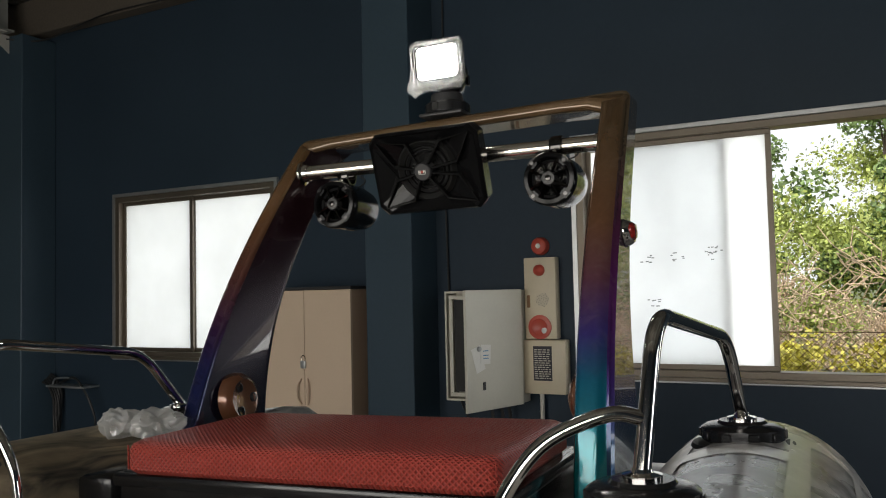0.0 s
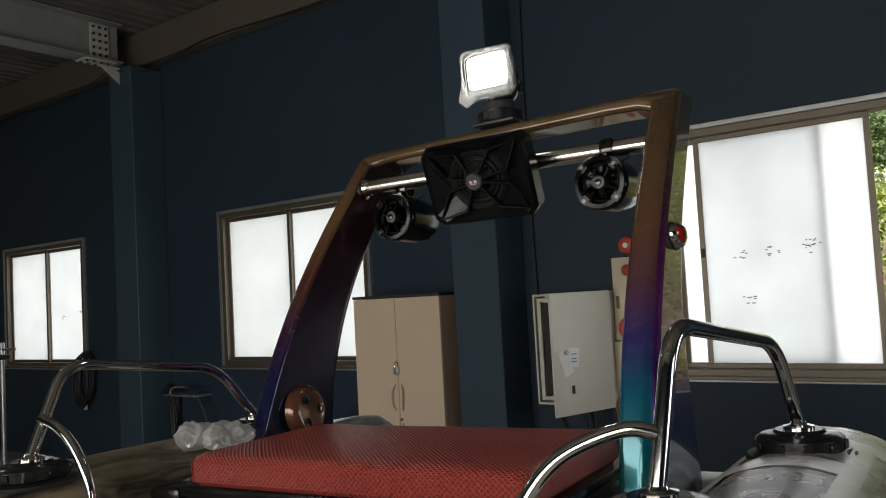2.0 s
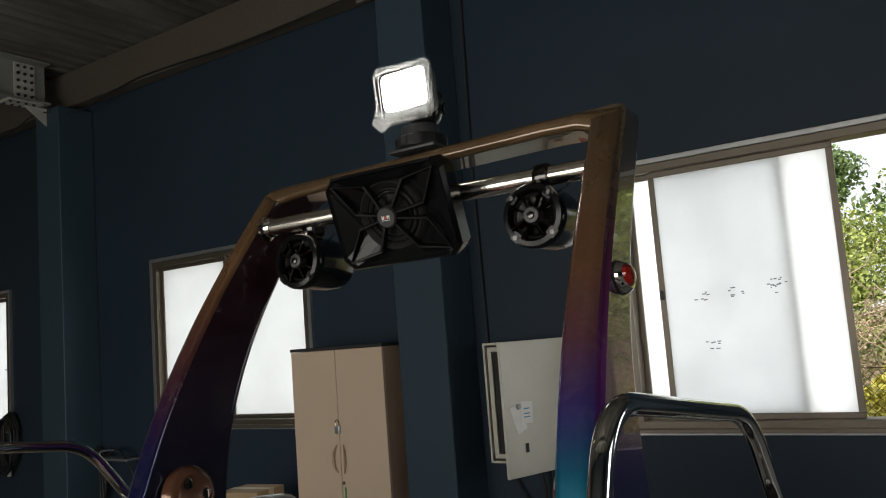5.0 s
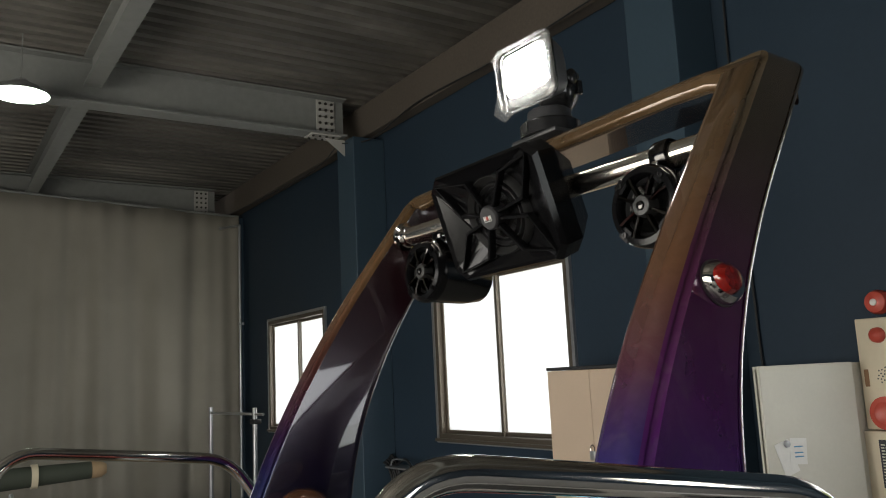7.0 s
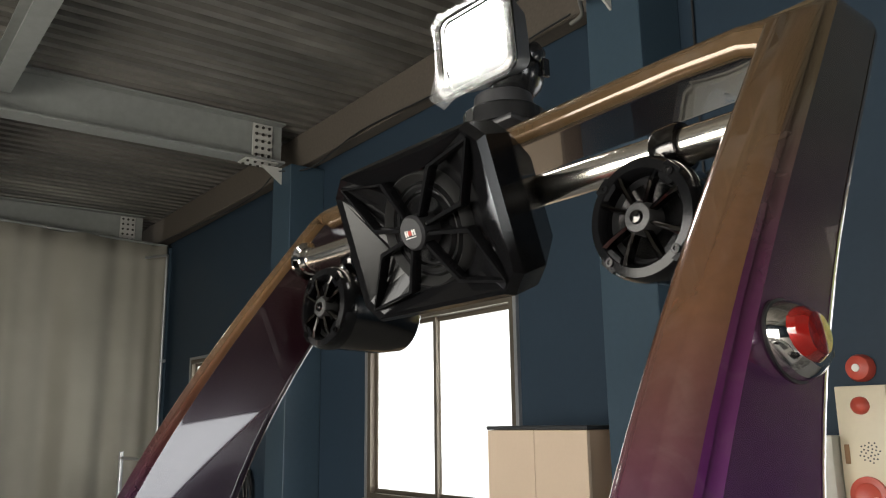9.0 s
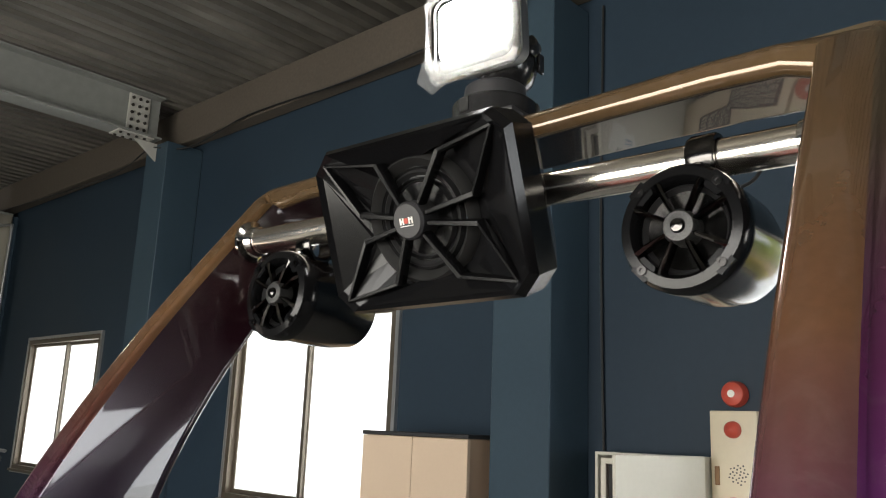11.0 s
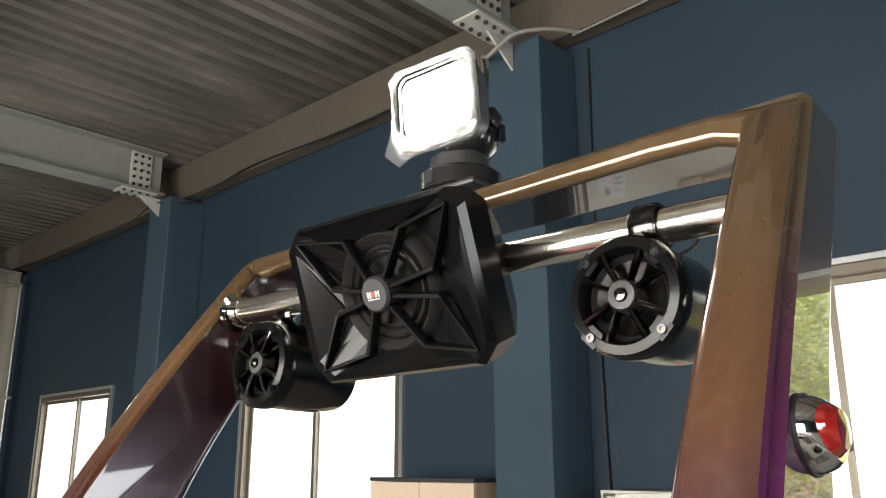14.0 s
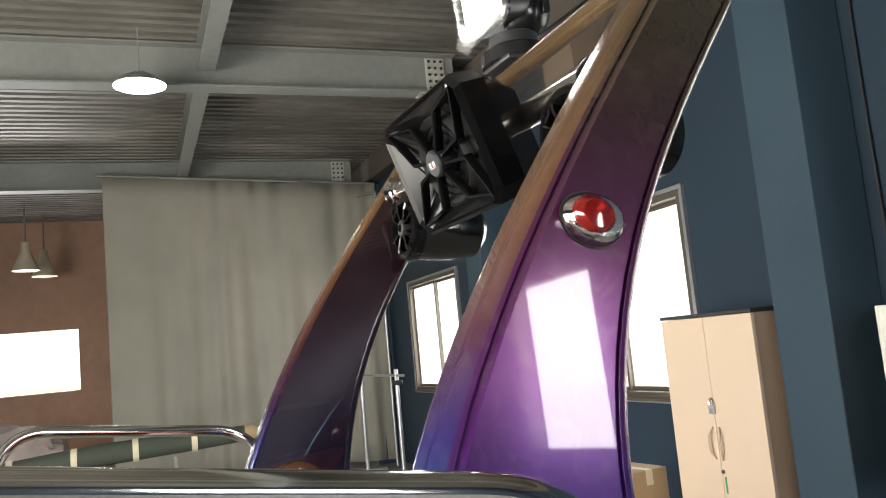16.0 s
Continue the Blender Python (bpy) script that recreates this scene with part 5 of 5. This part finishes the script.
loose_cable([(-12.2, 5.25, 4.50), (-9.0, 5.28, 4.42), (-7.9, 5.2, 4.50), (-7.5, 5.05, 4.42), (-7.1, 5.26, 4.40), (-6.2, 5.3, 4.53), (-4.8, 5.31, 4.50), (-3.4, 5.25, 4.50)], "black cable slung along the edge beam")
loose_cable([(-2.6, 5.47, 4.45), (-2.62, 5.47, 3.0), (-2.60, 5.47, 1.6), (-2.55, 5.46, 1.0), (-2.35, 5.45, 0.6)], "black cable running down beside the column")



def looped_cable(points, radius, label):
    ob = part("cable", pipe(smooth_path(points, 7), radius, 10), M_HOSE)
    return tagged(ob, label, "cable", "roof cables")


looped_cable([(-3.45, 5.31, 4.47), (-3.25, 5.20, 4.42), (-3.10, 5.02, 4.40), (-3.00, 4.95, 4.34), (-2.90, 4.94, 4.37), (-2.80, 4.99, 4.44), (-2.66, 5.12, 4.47), (-2.56, 5.32, 4.49)], 0.014, "grey hose looped round the beam bracket")
looped_cable([(-2.60, 5.31, 4.48), (-2.30, 5.32, 4.50), (-1.60, 5.32, 4.53), (-0.40, 5.32, 4.56), (1.2, 5.32, 4.54)], 0.007, "thin grey cable along the edge beam")

# ---- far end ----
def curtain():
    bm = bmesh.new()
    rnd = random.Random(9)
    n, rows = 220, 14
    folds = [(rnd.uniform(0.25, 0.9), rnd.uniform(0, 6.28), rnd.uniform(0.008, 0.042)) for _ in range(9)]
    grid = []
    for j in range(rows + 1):
        f = j / rows
        row = []
        for i in range(n + 1):
            y = 1.30 + 4.10 * i / n
            s = (0.75 + 0.45 * math.sin(1.7 * y + 0.8)) * sum(a * math.sin(6.28 * (y + 0.16 * math.sin(2.3 * y) + 0.06 * f * math.sin(3 * y)) / p + q) for p, q, a in folds) * (0.5 + 0.7 * f)
            row.append(bm.verts.new((-11.93 + s, y, 4.46 + 0.045 * (5.4 - y) - 4.40 * f - (0.025 * abs(math.sin(y * 5.2)) if j == 0 else 0))))
        grid.append(row)
    for a, b in zip(grid, grid[1:]):
        for i in range(n):
            bm.faces.new((a[i], b[i], b[i + 1], a[i + 1]))
    c = thing("curtain", "long beige canvas curtain hung from the beam", "curtain")
    cloth = part("cloth", bm, M_CURTAIN, c)
    mod = cloth.modifiers.new("thickness", "SOLIDIFY")
    mod.thickness = 0.006
    part("rail", pipe([(-11.93, 1.2, 4.649), (-11.93, 5.4, 4.46)], 0.02, 10), M_STEEL, c)
    for k in range(14):
        part("ring", lathe([(0.026, -0.004), (0.031, 0.0), (0.026, 0.004)], 14, pose(-11.93, 1.4 + 0.29 * k, 4.635 - 0.01305 * k, 90, 0, 0), loop=True), M_STEEL, c)


curtain()


def bay_lamp(x, y, z):
    l = thing("bay_lamp", "glowing high-bay lamp under the roof", "ceiling lamp", pose(x, y, z), "bay lamps")
    part("reflector", lathe([(0.235, 0.0), (0.22, 0.035), (0.15, 0.08), (0.07, 0.10), (0.06, 0.13), (0.0, 0.13)], 32), M_ALU_GREY, l)
    part("diffuser", lathe([(0.23, -0.002), (0.17, -0.02), (0.0, -0.03)], 32), M_BAYLAMP, l, "glowing greenish-white diffuser")
    part("stem", lathe([(0.006, 0.13), (0.006, 4.95 - z)], 8), M_STEEL, l)


bay_lamp(-7.05, 1.795, 4.355)


def dust_sheet():
    """A stack of goods under a rumpled pale sheet."""
    bm = bmesh.new()
    made = bmesh.ops.create_icosphere(bm, subdivisions=5, radius=1)["verts"]
    for v in made:
        c = v.co.copy()
        h = 0.16 * noise.noise(c * 2.2) + 0.07 * noise.noise(c * 6.1) + 0.025 * noise.noise(c * 14)
        v.co = Vector((math.copysign(abs(c.x) ** 0.6, c.x) * (1 + h), math.copysign(abs(c.y) ** 0.6, c.y) * (1 + h), max(0.0, math.copysign(abs(c.z) ** 0.7, c.z) * (1 + 1.6 * h))))
        v.co = Vector((v.co.x * 0.75, v.co.y * 1.05, v.co.z * 1.05))
    ob = part("dust_sheet", bm, material("pale_pink_sheet", (0.62, 0.52, 0.48), 0.85, noise=9, spread=0.2, blotch=3, blotch_spread=0.3))
    ob.matrix_world = pose(-13.7, -0.35, 0)
    tagged(ob, "pale rumpled dust sheet over stacked goods", "sheet")


dust_sheet()


def pendant_lamp(x, y, z):
    l = thing("pendant_lamp", "cream cone lamp hanging under the roof", "ceiling lamp", pose(x, y, z), "pendant lamps")
    part("shade", lathe([(0.23, 0.0), (0.08, 0.34), (0.075, 0.5), (0.0, 0.5)], 24), M_ALARM, l)
    part("stem", lathe([(0.015, 0.5), (0.015, 4.92 - z)], 8), M_STEEL, l)


pendant_lamp(-15.2, -0.08, 3.72)
pendant_lamp(-16.2, 0.12, 3.72)


def curtain_frame():
    f = thing("pipe_frame", "thin steel pipe frame holding the curtain edge", "pipe frame", pose(-11.6, 5.30, 0))
    part("upright", pipe([(0.0, 0.0, 0.0), (0.0, 0.0, 4.25)], 0.022, 10), M_ALU_GREY, f)
    part("arm", pipe([(-0.4, -0.25, 4.25), (0.02, 0.0, 4.25)], 0.018, 10), M_ALU_GREY, f)
    part("clip", box(0.0, 0.1, -0.03, 0.03, 2.7, 2.74, bevel=0.004), M_ALU_GREY, f)


curtain_frame()


def boom():
    """A long padded spar on trestles, bound with straps."""
    b = thing("padded_spar", "long dark green padded spar with tan straps on trestles", "spar", pose(-8.9, 1.0, 0))
    path = [(0.0, -1.5, 0.80), (0.0, 0.2, 0.93), (0.0, 1.75, 0.98)]
    part("spar", pipe(smooth_path(path, 8), lambda k: 0.085 + 0.03 * math.sin(3.1 * k), 14), M_SPAR, b)
    part("tip", lathe([(0.075, 0), (0.09, 0.03), (0.085, 0.12), (0.05, 0.17), (0.0, 0.18)], 18, pose(0, 1.72, 0.98, -90, 0, 0)), M_CARD, b, "tan wooden tip")
    for v, z in ((-1.2, 0.825), (-0.6, 0.872), (0.0, 0.915), (0.6, 0.945), (1.2, 0.965)):
        part("strap", lathe([(0.105, -0.03), (0.122, -0.03), (0.122, 0.03), (0.105, 0.03)], 18, pose(0, v, z, 90, 0, 0), loop=True), M_ALARM, b, "tan webbing strap")
    for v in (-1.0, 1.0):
        part("trestle", pipe(filleted([(-0.3, v, 0.0), (-0.05, v, 0.8), (0.05, v, 0.8), (0.3, v, 0.0)], 0.03, 4), 0.02, 8), M_ALU_GREY, b, "steel pipe trestle")


M_SPAR = material("dark_green_canvas", (0.05, 0.06, 0.045), 0.8, noise=60)
boom()


def carton(x, y, z0, w, d, h, label):
    c = thing("cardboard_box", label, "box", pose(x, y, z0, 0, 0, 8), "cardboard boxes")
    part("carton", box(-w / 2, w / 2, -d / 2, d / 2, 0, h, bevel=0.004), M_CARD, c, smooth=False)
    part("tape", box(-w / 2 - 0.001, w / 2 + 0.001, -0.03, 0.03, h * 0.72, h + 0.0015), M_ALARM, c, "pale packing tape", smooth=False)


carton(-4.40, 4.82, 0.0, 0.46, 0.40, 0.42, "large brown carton standing beside the locker")
carton(-4.38, 4.82, 0.421, 0.36, 0.32, 0.36, "brown carton stacked on another beside the locker")


def clothes_rack():
    r = thing("steel_rack", "grey steel pipe rack beside the curtain", "rack", pose(-10.4, 4.75, 0))
    for x in (-0.9, 0.9):
        part("upright", pipe([(x, 0, 0), (x, 0, 1.5)], 0.03, 12), M_ALU_GREY, r)
        part("foot", box(x - 0.03, x + 0.03, -0.3, 0.3, 0.0, 0.05, bevel=0.008), M_ALU_GREY, r)
    part("crossbar", pipe([(-0.95, 0, 1.42), (1.2, 0, 1.42)], 0.018, 10), M_ALU_GREY, r)
    part("bracket", box(0.85, 1.0, -0.05, 0.05, 1.3, 1.36, bevel=0.008), M_BLACKSOFT, r)


clothes_rack()


def plastic_bag():
    bm = bmesh.new()
    for cx, sx in ((-0.065, 0.075), (0.07, 0.09)):
        made = bmesh.ops.create_icosphere(bm, subdivisions=5, radius=1, matrix=Matrix.Translation((cx, 0, 0.035)) @ Matrix.Diagonal((sx, 0.06, 0.04, 1)))["verts"]
        for v in made:
            # creases: ridged noise pulls the sheet into sharp folds
            q = v.co * 21 + Vector((cx * 40, 3.1, 0))
            ridge = 1 - abs(noise.noise(q)) * 2.2
            fine = 1 - abs(noise.noise(q * 2.3)) * 2.0
            out = (v.co - Vector((cx, 0, 0.035))).normalized()
            v.co += out * (0.020 * ridge + 0.008 * fine) + Vector((0, 0, 0.022 * max(0.0, noise.noise(v.co * 13))))
            v.co.z = max(v.co.z, -0.012)
    ob = part("plastic_bag", bm, M_BAG)
    ob.matrix_world = BOAT @ pose(-0.875, -0.58, 1.315, 0, 0, 10) @ Matrix.Scale(0.88, 4)
    tagged(ob, "crumpled clear plastic bag lying on the side tube", "plastic bag")


plastic_bag()
